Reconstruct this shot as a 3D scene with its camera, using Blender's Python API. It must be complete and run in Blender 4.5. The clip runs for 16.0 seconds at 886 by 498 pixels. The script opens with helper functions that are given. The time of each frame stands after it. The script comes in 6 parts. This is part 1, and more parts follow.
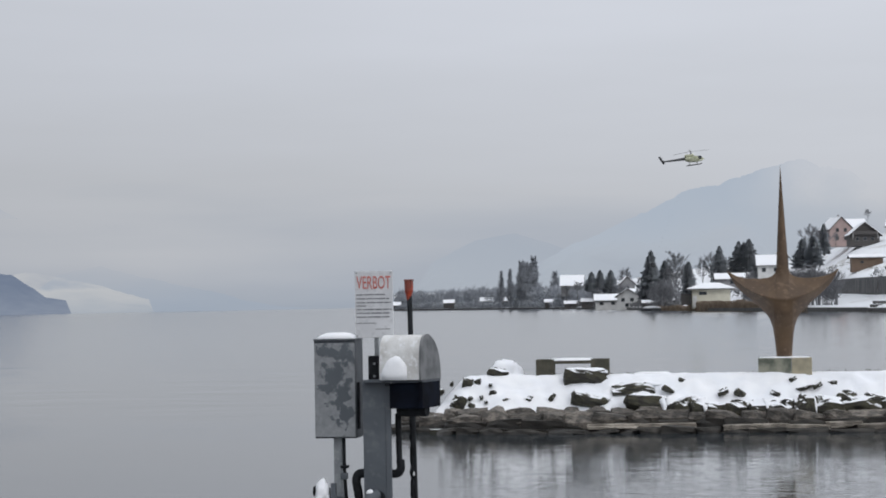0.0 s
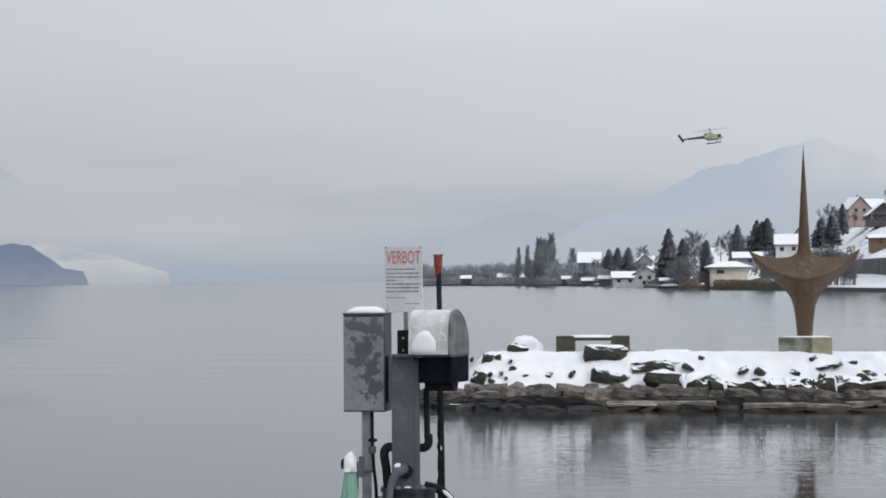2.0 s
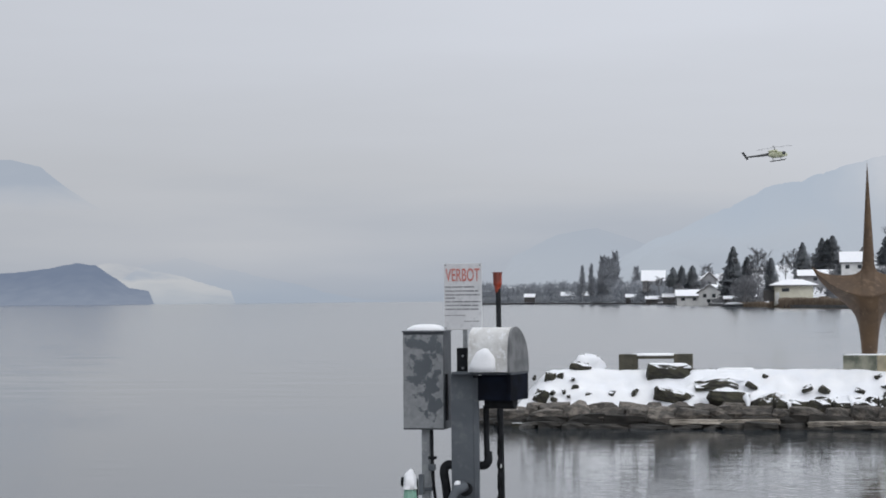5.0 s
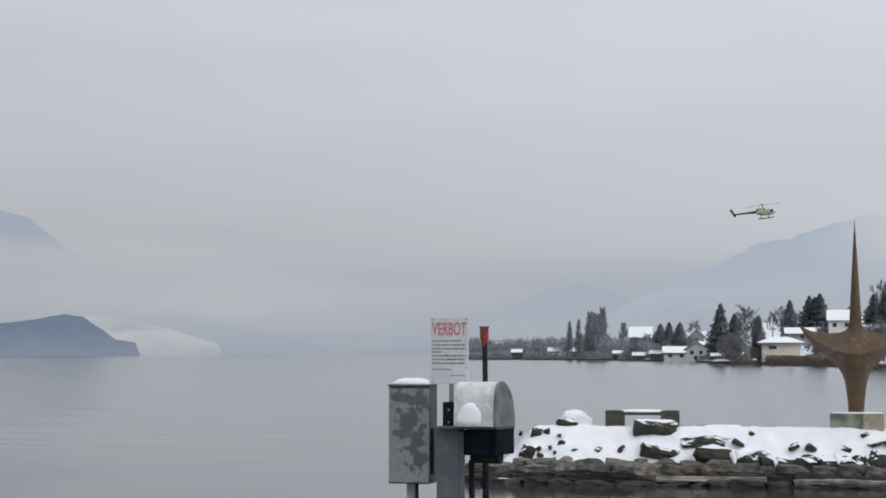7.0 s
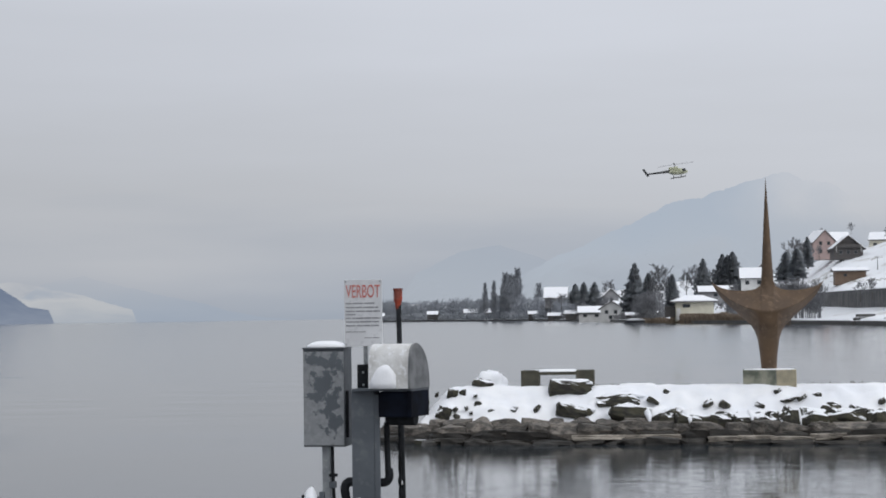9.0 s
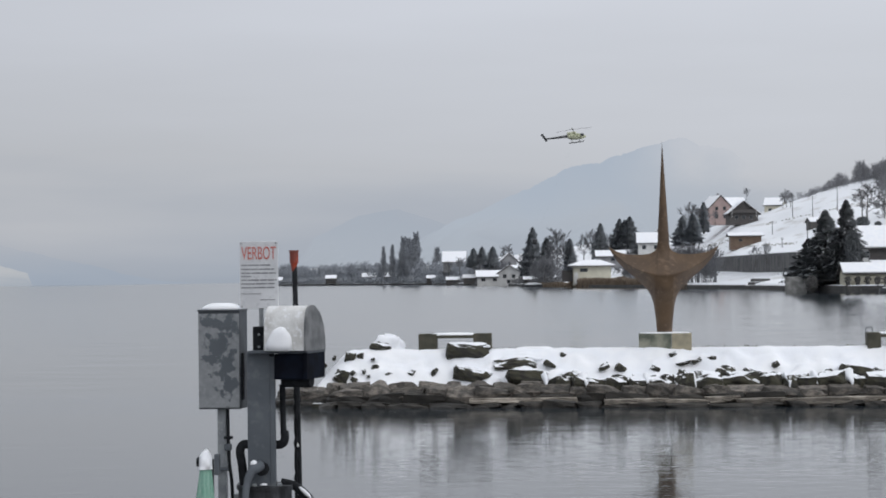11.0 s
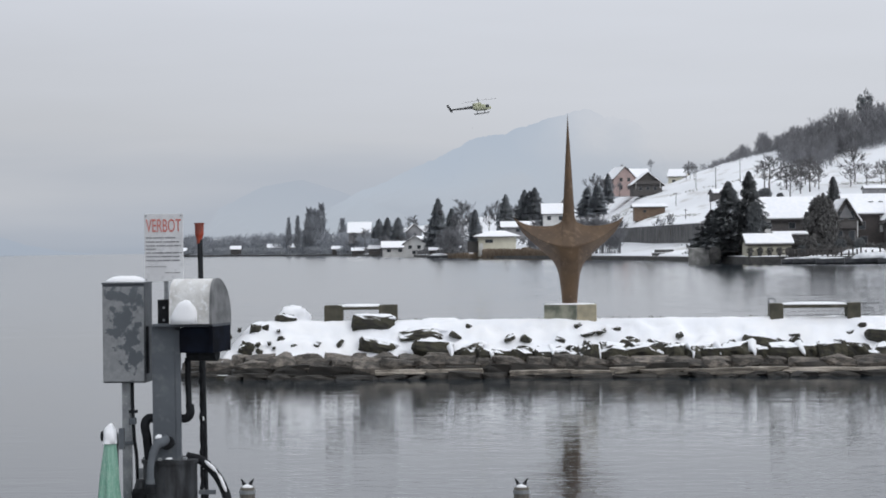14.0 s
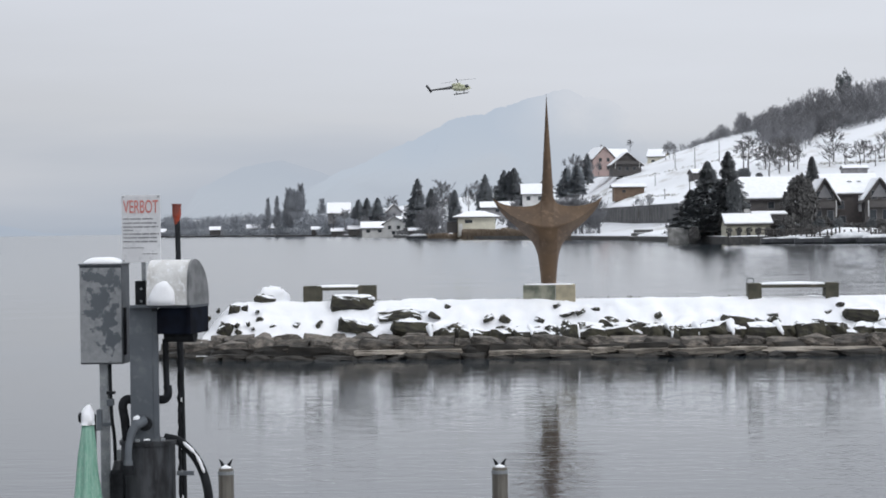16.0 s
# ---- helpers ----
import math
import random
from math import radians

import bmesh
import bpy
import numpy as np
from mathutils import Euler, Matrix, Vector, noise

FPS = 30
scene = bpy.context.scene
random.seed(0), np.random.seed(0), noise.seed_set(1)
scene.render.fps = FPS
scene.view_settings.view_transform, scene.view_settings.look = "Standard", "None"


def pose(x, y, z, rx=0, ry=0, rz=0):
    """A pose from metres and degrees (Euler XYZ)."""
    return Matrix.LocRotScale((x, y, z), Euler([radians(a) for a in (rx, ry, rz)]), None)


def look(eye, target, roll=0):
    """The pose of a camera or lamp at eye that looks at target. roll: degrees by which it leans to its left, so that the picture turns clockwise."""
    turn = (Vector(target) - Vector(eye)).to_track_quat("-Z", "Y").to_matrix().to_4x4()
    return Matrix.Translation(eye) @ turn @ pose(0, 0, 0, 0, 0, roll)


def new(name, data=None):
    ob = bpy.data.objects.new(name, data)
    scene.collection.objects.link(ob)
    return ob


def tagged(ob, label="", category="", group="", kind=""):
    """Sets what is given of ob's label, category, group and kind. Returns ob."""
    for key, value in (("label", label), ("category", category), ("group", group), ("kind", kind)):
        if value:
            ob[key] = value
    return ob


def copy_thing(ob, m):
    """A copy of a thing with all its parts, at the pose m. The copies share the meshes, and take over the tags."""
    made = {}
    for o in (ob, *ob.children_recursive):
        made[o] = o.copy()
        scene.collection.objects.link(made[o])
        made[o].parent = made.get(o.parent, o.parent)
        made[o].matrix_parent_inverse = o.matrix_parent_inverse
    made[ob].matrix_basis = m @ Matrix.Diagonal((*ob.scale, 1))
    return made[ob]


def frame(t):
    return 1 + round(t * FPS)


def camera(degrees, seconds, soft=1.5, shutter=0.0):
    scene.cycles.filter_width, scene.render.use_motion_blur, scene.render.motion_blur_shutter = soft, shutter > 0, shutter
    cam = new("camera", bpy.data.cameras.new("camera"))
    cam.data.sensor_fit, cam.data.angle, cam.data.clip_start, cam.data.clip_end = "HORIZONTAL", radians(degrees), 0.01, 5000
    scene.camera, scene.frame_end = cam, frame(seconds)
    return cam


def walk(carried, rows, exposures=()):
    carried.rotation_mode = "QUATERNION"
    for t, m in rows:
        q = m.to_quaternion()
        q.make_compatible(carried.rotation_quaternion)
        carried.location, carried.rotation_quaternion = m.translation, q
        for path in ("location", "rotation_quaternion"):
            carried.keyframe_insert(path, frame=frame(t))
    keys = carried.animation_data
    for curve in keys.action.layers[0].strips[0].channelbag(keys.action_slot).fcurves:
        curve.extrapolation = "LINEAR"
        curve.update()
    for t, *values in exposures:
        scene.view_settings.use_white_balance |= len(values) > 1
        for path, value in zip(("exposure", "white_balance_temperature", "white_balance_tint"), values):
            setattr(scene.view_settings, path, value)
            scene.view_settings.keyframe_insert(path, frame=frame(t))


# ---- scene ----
cam = camera(25.046, 16.0, soft=1.8)
walk(cam, [
    (0.0, look((0.0474, 0.0108, 2.8113), (-6.6963, 39.4219, 3.9452), -1.019)),
    (0.5, look((-0.0055, 0.0123, 2.8103), (-6.5872, 39.4496, 3.9842), -1.027)),
    (1.0, look((-0.0468, -0.0195, 2.8088), (-6.7842, 39.396, 3.8241), -0.353)),
    (1.5, look((-0.0709, -0.0462, 2.8065), (-6.8207, 39.3653, 3.8923), -0.742)),
    (2.0, look((-0.0361, -0.0408, 2.811), (-7.1324, 39.3194, 3.4561), -0.352)),
    (2.5, look((-0.0262, -0.0262, 2.816), (-7.4023, 39.285, 3.2934), -0.283)),
    (3.0, look((-0.0206, -0.023, 2.8091), (-7.5097, 39.2646, 3.4398), -0.523)),
    (3.5, look((-0.018, -0.0109, 2.8171), (-7.7344, 39.2284, 3.6745), -0.55)),
    (4.0, look((-0.0125, -0.0043, 2.8129), (-8.1023, 39.1576, 3.7602), -0.828)),
    (4.2, look((-0.0032, -0.0448, 2.8062), (-8.1638, 39.1019, 3.7779), -0.792)),
    (6.3, look((-0.0017, -0.0546, 2.7995), (-8.2805, 39.0444, 4.4504), 0.205)),
    (6.5, look((-0.0091, -0.0086, 2.7968), (-8.2014, 39.0982, 4.6809), 0.281)),
    (7.0, look((-0.0003, -0.0407, 2.7979), (-8.0889, 39.0755, 4.9181), 0.054)),
    (7.5, look((-0.0054, -0.0091, 2.7985), (-7.8519, 39.1584, 4.8801), -0.243)),
    (8.0, look((-0.006, -0.0075, 2.798), (-7.0842, 39.3159, 4.6878), -0.467)),
    (8.5, look((0.0009, -0.0176, 2.7982), (-6.8725, 39.3537, 4.4285), -0.545)),
    (9.0, look((0.011, -0.0183, 2.7939), (-6.409, 39.4397, 4.1527), -0.781)),
    (9.5, look((0.0093, 0.0222, 2.7947), (-5.8479, 39.5796, 3.7445), -0.902)),
    (10.0, look((0.0136, 0.0212, 2.7927), (-5.2425, 39.6653, 3.6385), -1.1)),
    (10.2, look((0.0236, -0.0057, 2.7838), (-5.0146, 39.6682, 3.555), -0.952)),
    (12.3, look((0.0241, 0.0244, 2.7784), (-3.6321, 39.8546, 3.205), -0.707)),
    (12.5, look((0.0151, 0.0132, 2.7985), (-3.4579, 39.8607, 3.1451), -0.626)),
    (13.0, look((0.0141, 0.0332, 2.796), (-2.866, 39.9289, 2.9923), -0.628)),
    (13.5, look((0.0175, 0.0168, 2.7939), (-2.8233, 39.9157, 2.8979), -0.685)),
    (14.0, look((0.01, 0.0445, 2.7935), (-2.5252, 39.9641, 2.7993), -0.678)),
    (14.5, look((0.0139, 0.0472, 2.7931), (-2.3135, 39.979, 2.6109), -0.758)),
    (15.0, look((0.0161, 0.0484, 2.7947), (-2.2321, 39.9844, 2.5398), -0.736)),
    (15.5, look((0.0212, 0.0455, 2.7928), (-2.1319, 39.9865, 2.5027), -0.779)),
    (16.0, look((0.0245, 0.0394, 2.796), (-2.1067, 39.9806, 2.4024), -0.764)),
], exposures=((0.0, 0.02), (1.0, 0.05), (2.0, 0.12), (2.5, 0.15), (3.5, 0.10), (4.2, 0.09), (6.3, 0.02), (7.0, -0.02), (8.0, -0.01), (8.5, 0.03), (9.0, 0.02), (10.0, 0.02), (12.5, -0.02), (13.0, 0.0), (13.5, 0.01), (14.0, 0.13), (14.5, 0.22), (16.0, 0.25)))

# ---- sky and light: a closed winter overcast ----
world = bpy.data.worlds.new("overcast")
scene.world = world
world.use_nodes = True
wn, wl = world.node_tree.nodes, world.node_tree.links
wn.clear()
w_out = wn.new("ShaderNodeOutputWorld")
w_back = wn.new("ShaderNodeBackground")
w_sky = wn.new("ShaderNodeTexSky")
w_sky.sky_type, w_sky.sun_disc = "NISHITA", False
w_sky.sun_elevation, w_sky.sun_rotation, w_sky.air_density, w_sky.dust_density = radians(35), radians(135), 1.0, 4.0
w_dim = wn.new("ShaderNodeMixRGB")
w_dim.blend_type, w_dim.inputs[0].default_value = "MULTIPLY", 1.0
w_dim.inputs[2].default_value = (0.05, 0.05, 0.05, 1)
w_co = wn.new("ShaderNodeTexCoord")
w_sep = wn.new("ShaderNodeSeparateXYZ")
w_cloud = wn.new("ShaderNodeTexNoise")
w_cloud.inputs["Scale"].default_value, w_cloud.inputs["Detail"].default_value = 3.0, 4.0
w_map = wn.new("ShaderNodeMapping")
w_map.inputs["Scale"].default_value = (1.0, 1.0, 7.0)
w_shift = wn.new("ShaderNodeMath")
w_shift.operation = "MULTIPLY_ADD"
w_shift.inputs[1].default_value, w_shift.inputs[2].default_value = 0.10, -0.05
w_add = wn.new("ShaderNodeMath")
w_add.operation = "ADD"
w_ramp = wn.new("ShaderNodeValToRGB")
stops = [(0.0, (0.365, 0.41, 0.48)), (0.022, (0.425, 0.46, 0.52)), (0.055, (0.525, 0.545, 0.585)), (0.11, (0.585, 0.61, 0.665)),
         (0.18, (0.66, 0.69, 0.76)), (0.4, (0.78, 0.81, 0.88)), (1.0, (0.96, 1.0, 1.06))]
while len(w_ramp.color_ramp.elements) < len(stops):
    w_ramp.color_ramp.elements.new(0.5)
for el, (at, col) in zip(w_ramp.color_ramp.elements, stops):
    el.position, el.color = at, (*col, 1)
w_mix = wn.new("ShaderNodeMixRGB")
w_mix.inputs[0].default_value = 0.06
wl.new(w_co.outputs["Generated"], w_sep.inputs[0])
wl.new(w_co.outputs["Generated"], w_map.inputs[0])
wl.new(w_map.outputs[0], w_cloud.inputs["Vector"])
wl.new(w_cloud.outputs["Fac"], w_shift.inputs[0])
wl.new(w_sep.outputs[2], w_add.inputs[0])
wl.new(w_shift.outputs[0], w_add.inputs[1])
wl.new(w_add.outputs[0], w_ramp.inputs[0])
wl.new(w_sky.outputs[0], w_dim.inputs[1])
wl.new(w_ramp.outputs[0], w_mix.inputs[1])
wl.new(w_dim.outputs[0], w_mix.inputs[2])
# the cloud is thinner, and a little brighter, on the sun's side
w_side = wn.new("ShaderNodeMath")
w_side.operation = "MULTIPLY_ADD"
w_side.inputs[1].default_value, w_side.inputs[2].default_value = 0.30, 1.045
w_lit = wn.new("ShaderNodeMixRGB")
w_lit.blend_type, w_lit.inputs[0].default_value = "MULTIPLY", 1.0
wl.new(w_sep.outputs[0], w_side.inputs[0])
wl.new(w_mix.outputs[0], w_lit.inputs[1])
wl.new(w_side.outputs[0], w_lit.inputs[2])
wl.new(w_lit.outputs[0], w_back.inputs[0])
wl.new(w_back.outputs[0], w_out.inputs[0])

sun = new("sun", bpy.data.lights.new("sun", "SUN"))
sun.data.energy, sun.data.angle, sun.data.color = 0.5, radians(25), (1.0, 0.98, 0.96)
sun.matrix_world = look((60, -20, 60), (0, 40, 0))


# ---- materials ----
def mat(name, a, b=None, rough=0.7, metal=0.0, scale=6.0, bump=0.0, bump_scale=40.0, snow=0.0, lo=0.4, hi=0.6, vary=0.0,
        stretch=(1, 1, 1), spots=None, alpha=1.0, wet=0.0, gloss=0.5):
    """Two colours blended by a noise, fine relief, an odd stain, and snow lying on what faces up."""
    m = bpy.data.materials.new(name)
    m.use_nodes = True
    n, l = m.node_tree.nodes, m.node_tree.links
    p = n["Principled BSDF"]
    p.inputs["Roughness"].default_value, p.inputs["Metallic"].default_value = rough, metal
    p.inputs["Alpha"].default_value = alpha
    p.inputs["Specular IOR Level"].default_value = gloss
    co = n.new("ShaderNodeTexCoord")
    mp = n.new("ShaderNodeMapping")
    mp.inputs["Scale"].default_value = stretch
    l.new(co.outputs["Object"], mp.inputs[0])
    big = n.new("ShaderNodeTexNoise")
    big.inputs["Scale"].default_value, big.inputs["Detail"].default_value = scale, 6.0
    l.new(mp.outputs[0], big.inputs["Vector"])
    rg = n.new("ShaderNodeMapRange")
    rg.inputs[1].default_value, rg.inputs[2].default_value = lo, hi
    l.new(big.outputs["Fac"], rg.inputs[0])
    mix = n.new("ShaderNodeMixRGB")
    mix.inputs[1].default_value, mix.inputs[2].default_value = (*a, 1), (*(b or a), 1)
    l.new(rg.outputs[0], mix.inputs[0])
    col = mix.outputs[0]
    if spots:
        sp = n.new("ShaderNodeTexNoise")
        sp.inputs["Scale"].default_value, sp.inputs["Detail"].default_value = scale * 4.3, 5.0
        l.new(mp.outputs[0], sp.inputs["Vector"])
        sr = n.new("ShaderNodeMapRange")
        sr.inputs[1].default_value, sr.inputs[2].default_value = 0.55, 0.68
        l.new(sp.outputs["Fac"], sr.inputs[0])
        sm = n.new("ShaderNodeMixRGB")
        sm.inputs[2].default_value = (*spots, 1)
        l.new(sr.outputs[0], sm.inputs[0])
        l.new(col, sm.inputs[1])
        col = sm.outputs[0]
    if vary:
        oi = n.new("ShaderNodeObjectInfo")
        vr = n.new("ShaderNodeMapRange")
        vr.inputs[3].default_value, vr.inputs[4].default_value = 1 - vary, 1 + vary
        l.new(oi.outputs["Random"], vr.inputs[0])
        vm = n.new("ShaderNodeMixRGB")
        vm.blend_type, vm.inputs[0].default_value = "MULTIPLY", 1.0
        l.new(col, vm.inputs[1])
        l.new(vr.outputs[0], vm.inputs[2])
        col = vm.outputs[0]
    if snow:
        ge = n.new("ShaderNodeNewGeometry")
        se = n.new("ShaderNodeSeparateXYZ")
        l.new(ge.outputs["Normal"], se.inputs[0])
        nz = n.new("ShaderNodeTexNoise")
        nz.inputs["Scale"].default_value, nz.inputs["Detail"].default_value = 2.5, 4.0
        l.new(co.outputs["Object"], nz.inputs["Vector"])
        ad = n.new("ShaderNodeMath")
        ad.operation = "MULTIPLY_ADD"
        ad.inputs[1].default_value = 0.9
        l.new(nz.outputs["Fac"], ad.inputs[0])
        l.new(se.outputs[2], ad.inputs[2])
        sr = n.new("ShaderNodeMapRange")
        sr.inputs[1].default_value, sr.inputs[2].default_value = 1.45 - snow, 1.55 - snow
        l.new(ad.outputs[0], sr.inputs[0])
        sm = n.new("ShaderNodeMixRGB")
        sm.inputs[2].default_value = (0.86, 0.88, 0.91, 1)
        l.new(sr.outputs[0], sm.inputs[0])
        l.new(col, sm.inputs[1])
        col = sm.outputs[0]
    if wet:
        wg, ws, wr, wm = n.new("ShaderNodeNewGeometry"), n.new("ShaderNodeSeparateXYZ"), n.new("ShaderNodeMapRange"), n.new("ShaderNodeMixRGB")
        l.new(wg.outputs["Position"], ws.inputs[0])
        l.new(ws.outputs[2], wr.inputs[0])
        wr.inputs[1].default_value, wr.inputs[2].default_value, wr.inputs[3].default_value, wr.inputs[4].default_value = wet * 0.4, wet, 1.0, 0.0
        wm.inputs[2].default_value = (0.022, 0.021, 0.018, 1)
        l.new(wr.outputs[0], wm.inputs[0])
        l.new(col, wm.inputs[1])
        col = wm.outputs[0]
    l.new(col, p.inputs["Base Color"])
    if bump:
        bn = n.new("ShaderNodeTexNoise")
        bn.inputs["Scale"].default_value, bn.inputs["Detail"].default_value = bump_scale, 5.0
        l.new(mp.outputs[0], bn.inputs["Vector"])
        bp = n.new("ShaderNodeBump")
        bp.inputs["Strength"].default_value, bp.inputs["Distance"].default_value = bump, 0.02
        l.new(bn.outputs["Fac"], bp.inputs["Height"])
        l.new(bp.outputs[0], p.inputs["Normal"])
    return m


SNOW = mat("snow", (0.84, 0.86, 0.90), (0.89, 0.90, 0.92), 0.75, scale=1.5, bump=0.35, bump_scale=14)
SNOW_HILL = mat("snow_field", (0.84, 0.86, 0.89), (0.76, 0.78, 0.81), 0.8, scale=0.035, stretch=(1, 0.35, 2), spots=(0.60, 0.60, 0.60))
STONE_LEDGE = mat("pale_ledge_stone", (0.34, 0.305, 0.26), (0.17, 0.15, 0.125), 0.8, scale=2.5, bump=0.8, bump_scale=9, vary=0.35, spots=(0.08, 0.075, 0.065))
STONE_LOW = mat("wave_washed_stone", (0.165, 0.146, 0.126), (0.060, 0.055, 0.049), 0.75, scale=3.4, bump=1.0, bump_scale=11, vary=0.45, spots=(0.045, 0.043, 0.038), wet=0.10)
# wet stone, coloured darker still for the shade below the ledge
STONE_WET_SHADED = mat("wet_shaded_footing_stone", (0.014, 0.013, 0.011), (0.034, 0.030, 0.025), 0.6, scale=3.0, bump=0.8, bump_scale=10, vary=0.35)
STONE_DARK = mat("mossy_boulder", (0.024, 0.023, 0.019), (0.056, 0.053, 0.036), 0.9, scale=3.0, bump=0.8, bump_scale=10, vary=0.35, snow=0.34)
STONE_BENCH = mat("mossy_sandstone", (0.050, 0.048, 0.036), (0.085, 0.079, 0.058), 0.9, scale=4.0, bump=0.6, bump_scale=25, spots=(0.07, 0.07, 0.045))
STONE_PLINTH = mat("weathered_limestone", (0.26, 0.26, 0.205), (0.09, 0.10, 0.078), 0.85, scale=2.6, bump=0.4, bump_scale=25, vary=0.35)
BRONZE = mat("patinated_bronze", (0.125, 0.078, 0.043), (0.088, 0.056, 0.034), 0.6, 0.15, scale=2.2, bump=0.12, bump_scale=30, spots=(0.15, 0.098, 0.060))
GALV = mat("galvanised_steel", (0.30, 0.32, 0.33), (0.22, 0.235, 0.25), 0.5, 0.35, scale=9, bump=0.1, bump_scale=60, spots=(0.36, 0.38, 0.39))
CABINET = mat("weathered_grey_paint", (0.105, 0.118, 0.132), (0.085, 0.096, 0.11), 0.6, scale=5, bump=0.2, bump_scale=45, spots=(0.13, 0.142, 0.155))
STEEL = mat("grey_painted_steel", (0.115, 0.129, 0.145), (0.09, 0.102, 0.117), 0.65, 0.0, scale=3, bump=0.12, bump_scale=40, spots=(0.135, 0.148, 0.16), gloss=0.3)
DARK = mat("black_rubber", (0.008, 0.009, 0.011), (0.016, 0.018, 0.021), 0.75, scale=20, bump=0.2, gloss=0.2)
NAVY = mat("dark_blue_casing", (0.003, 0.004, 0.008), (0.006, 0.009, 0.018), 0.85, scale=6, bump=0.15, gloss=0.12)
HOOD = mat("yellowed_plastic_hood", (0.74, 0.745, 0.74), (0.56, 0.555, 0.54), 0.6, scale=6, bump=0.3, bump_scale=30, spots=(0.80, 0.81, 0.83))
HOOD_END = mat("grey_plastic_end", (0.20, 0.205, 0.21), (0.11, 0.115, 0.12), 0.5, scale=8, bump=0.1)
SIGN_WHITE = mat("white_enamel", (0.66, 0.67, 0.69), (0.60, 0.61, 0.63), 0.4, scale=7, spots=(0.55, 0.56, 0.58))
SIGN_RED = mat("faded_red_lettering", (0.52, 0.13, 0.11), (0.60, 0.24, 0.21), 0.5, scale=30)
SIGN_INK = mat("grey_print", (0.20, 0.205, 0.22), (0.30, 0.305, 0.32), 0.6)
RED = mat("weathered_red_paint", (0.36, 0.055, 0.025), (0.20, 0.045, 0.03), 0.5, scale=12, bump=0.2)
MINT = mat("mint_green_netting", (0.16, 0.36, 0.27), (0.26, 0.46, 0.37), 0.7, scale=14, stretch=(6, 6, 0.6), spots=(0.42, 0.56, 0.49))
STEEL_DARK = mat("dark_grime_steel", (0.010, 0.011, 0.013), (0.050, 0.054, 0.060), 0.6, 0.0, scale=9, bump=0.2, bump_scale=40, stretch=(1, 1, 0.3), spots=(0.03, 0.033, 0.038), gloss=0.35)
PILE = mat("wet_grey_pile", (0.11, 0.10, 0.085), (0.17, 0.16, 0.14), 0.8, scale=5, bump=0.5, bump_scale=30, stretch=(4, 4, 0.6))
CONCRETE = mat("quay_concrete", (0.33, 0.32, 0.31), (0.25, 0.245, 0.24), 0.85, scale=2, bump=0.3)


def peeling_material():
    """Slate paint that flakes off the zinc below, most along the edges and the lower corner."""
    m = bpy.data.materials.new("peeling_slate_paint")
    m.use_nodes = True
    n, l = m.node_tree.nodes, m.node_tree.links
    p = n["Principled BSDF"]
    p.inputs["Roughness"].default_value = 0.6
    co, sep = n.new("ShaderNodeTexCoord"), n.new("ShaderNodeSeparateXYZ")
    l.new(co.outputs["Generated"], sep.inputs[0])

    def math_node(op, a, b):
        q = n.new("ShaderNodeMath")
        q.operation = op
        for k, v in enumerate((a, b)):
            if isinstance(v, (int, float)):
                q.inputs[k].default_value = v
            else:
                l.new(v, q.inputs[k])
        return q.outputs[0]

    def grain(scale, detail, rough):
        q = n.new("ShaderNodeTexNoise")
        q.inputs["Scale"].default_value, q.inputs["Detail"].default_value, q.inputs["Roughness"].default_value = scale, detail, rough
        l.new(co.outputs["Object"], q.inputs["Vector"])
        return q.outputs["Fac"]

    ax = math_node("ABSOLUTE", math_node("SUBTRACT", sep.outputs[0], 0.56), 0)
    az = math_node("ABSOLUTE", math_node("SUBTRACT", sep.outputs[2], 0.56), 0)
    rim = math_node("POWER", math_node("MULTIPLY", math_node("MAXIMUM", ax, az), 2.0), 3.0)
    flake = math_node("ADD", grain(9.0, 9.0, 0.66), math_node("MULTIPLY", rim, 0.14))
    flake = math_node("ADD", flake, math_node("MULTIPLY", math_node("SUBTRACT", 0.5, sep.outputs[2]), 0.10))
    cut = n.new("ShaderNodeMapRange")
    cut.inputs[1].default_value, cut.inputs[2].default_value = 0.525, 0.56
    l.new(flake, cut.inputs[0])
    paint, zinc, mix = n.new("ShaderNodeMixRGB"), n.new("ShaderNodeMixRGB"), n.new("ShaderNodeMixRGB")
    paint.inputs[1].default_value, paint.inputs[2].default_value = (0.065, 0.076, 0.09, 1), (0.115, 0.13, 0.145, 1)
    zinc.inputs[1].default_value, zinc.inputs[2].default_value = (0.13, 0.14, 0.15, 1), (0.33, 0.345, 0.36, 1)
    l.new(grain(4.0, 4.0, 0.5), paint.inputs[0])
    l.new(grain(30.0, 5.0, 0.6), zinc.inputs[0])
    l.new(cut.outputs[0], mix.inputs[0])
    l.new(paint.outputs[0], mix.inputs[1])
    l.new(zinc.outputs[0], mix.inputs[2])
    l.new(mix.outputs[0], p.inputs["Base Color"])
    bp = n.new("ShaderNodeBump")
    bp.invert = True
    bp.inputs["Strength"].default_value, bp.inputs["Distance"].default_value = 0.5, 0.002
    l.new(cut.outputs[0], bp.inputs["Height"])
    l.new(bp.outputs[0], p.inputs["Normal"])
    return m


PEELING = peeling_material()


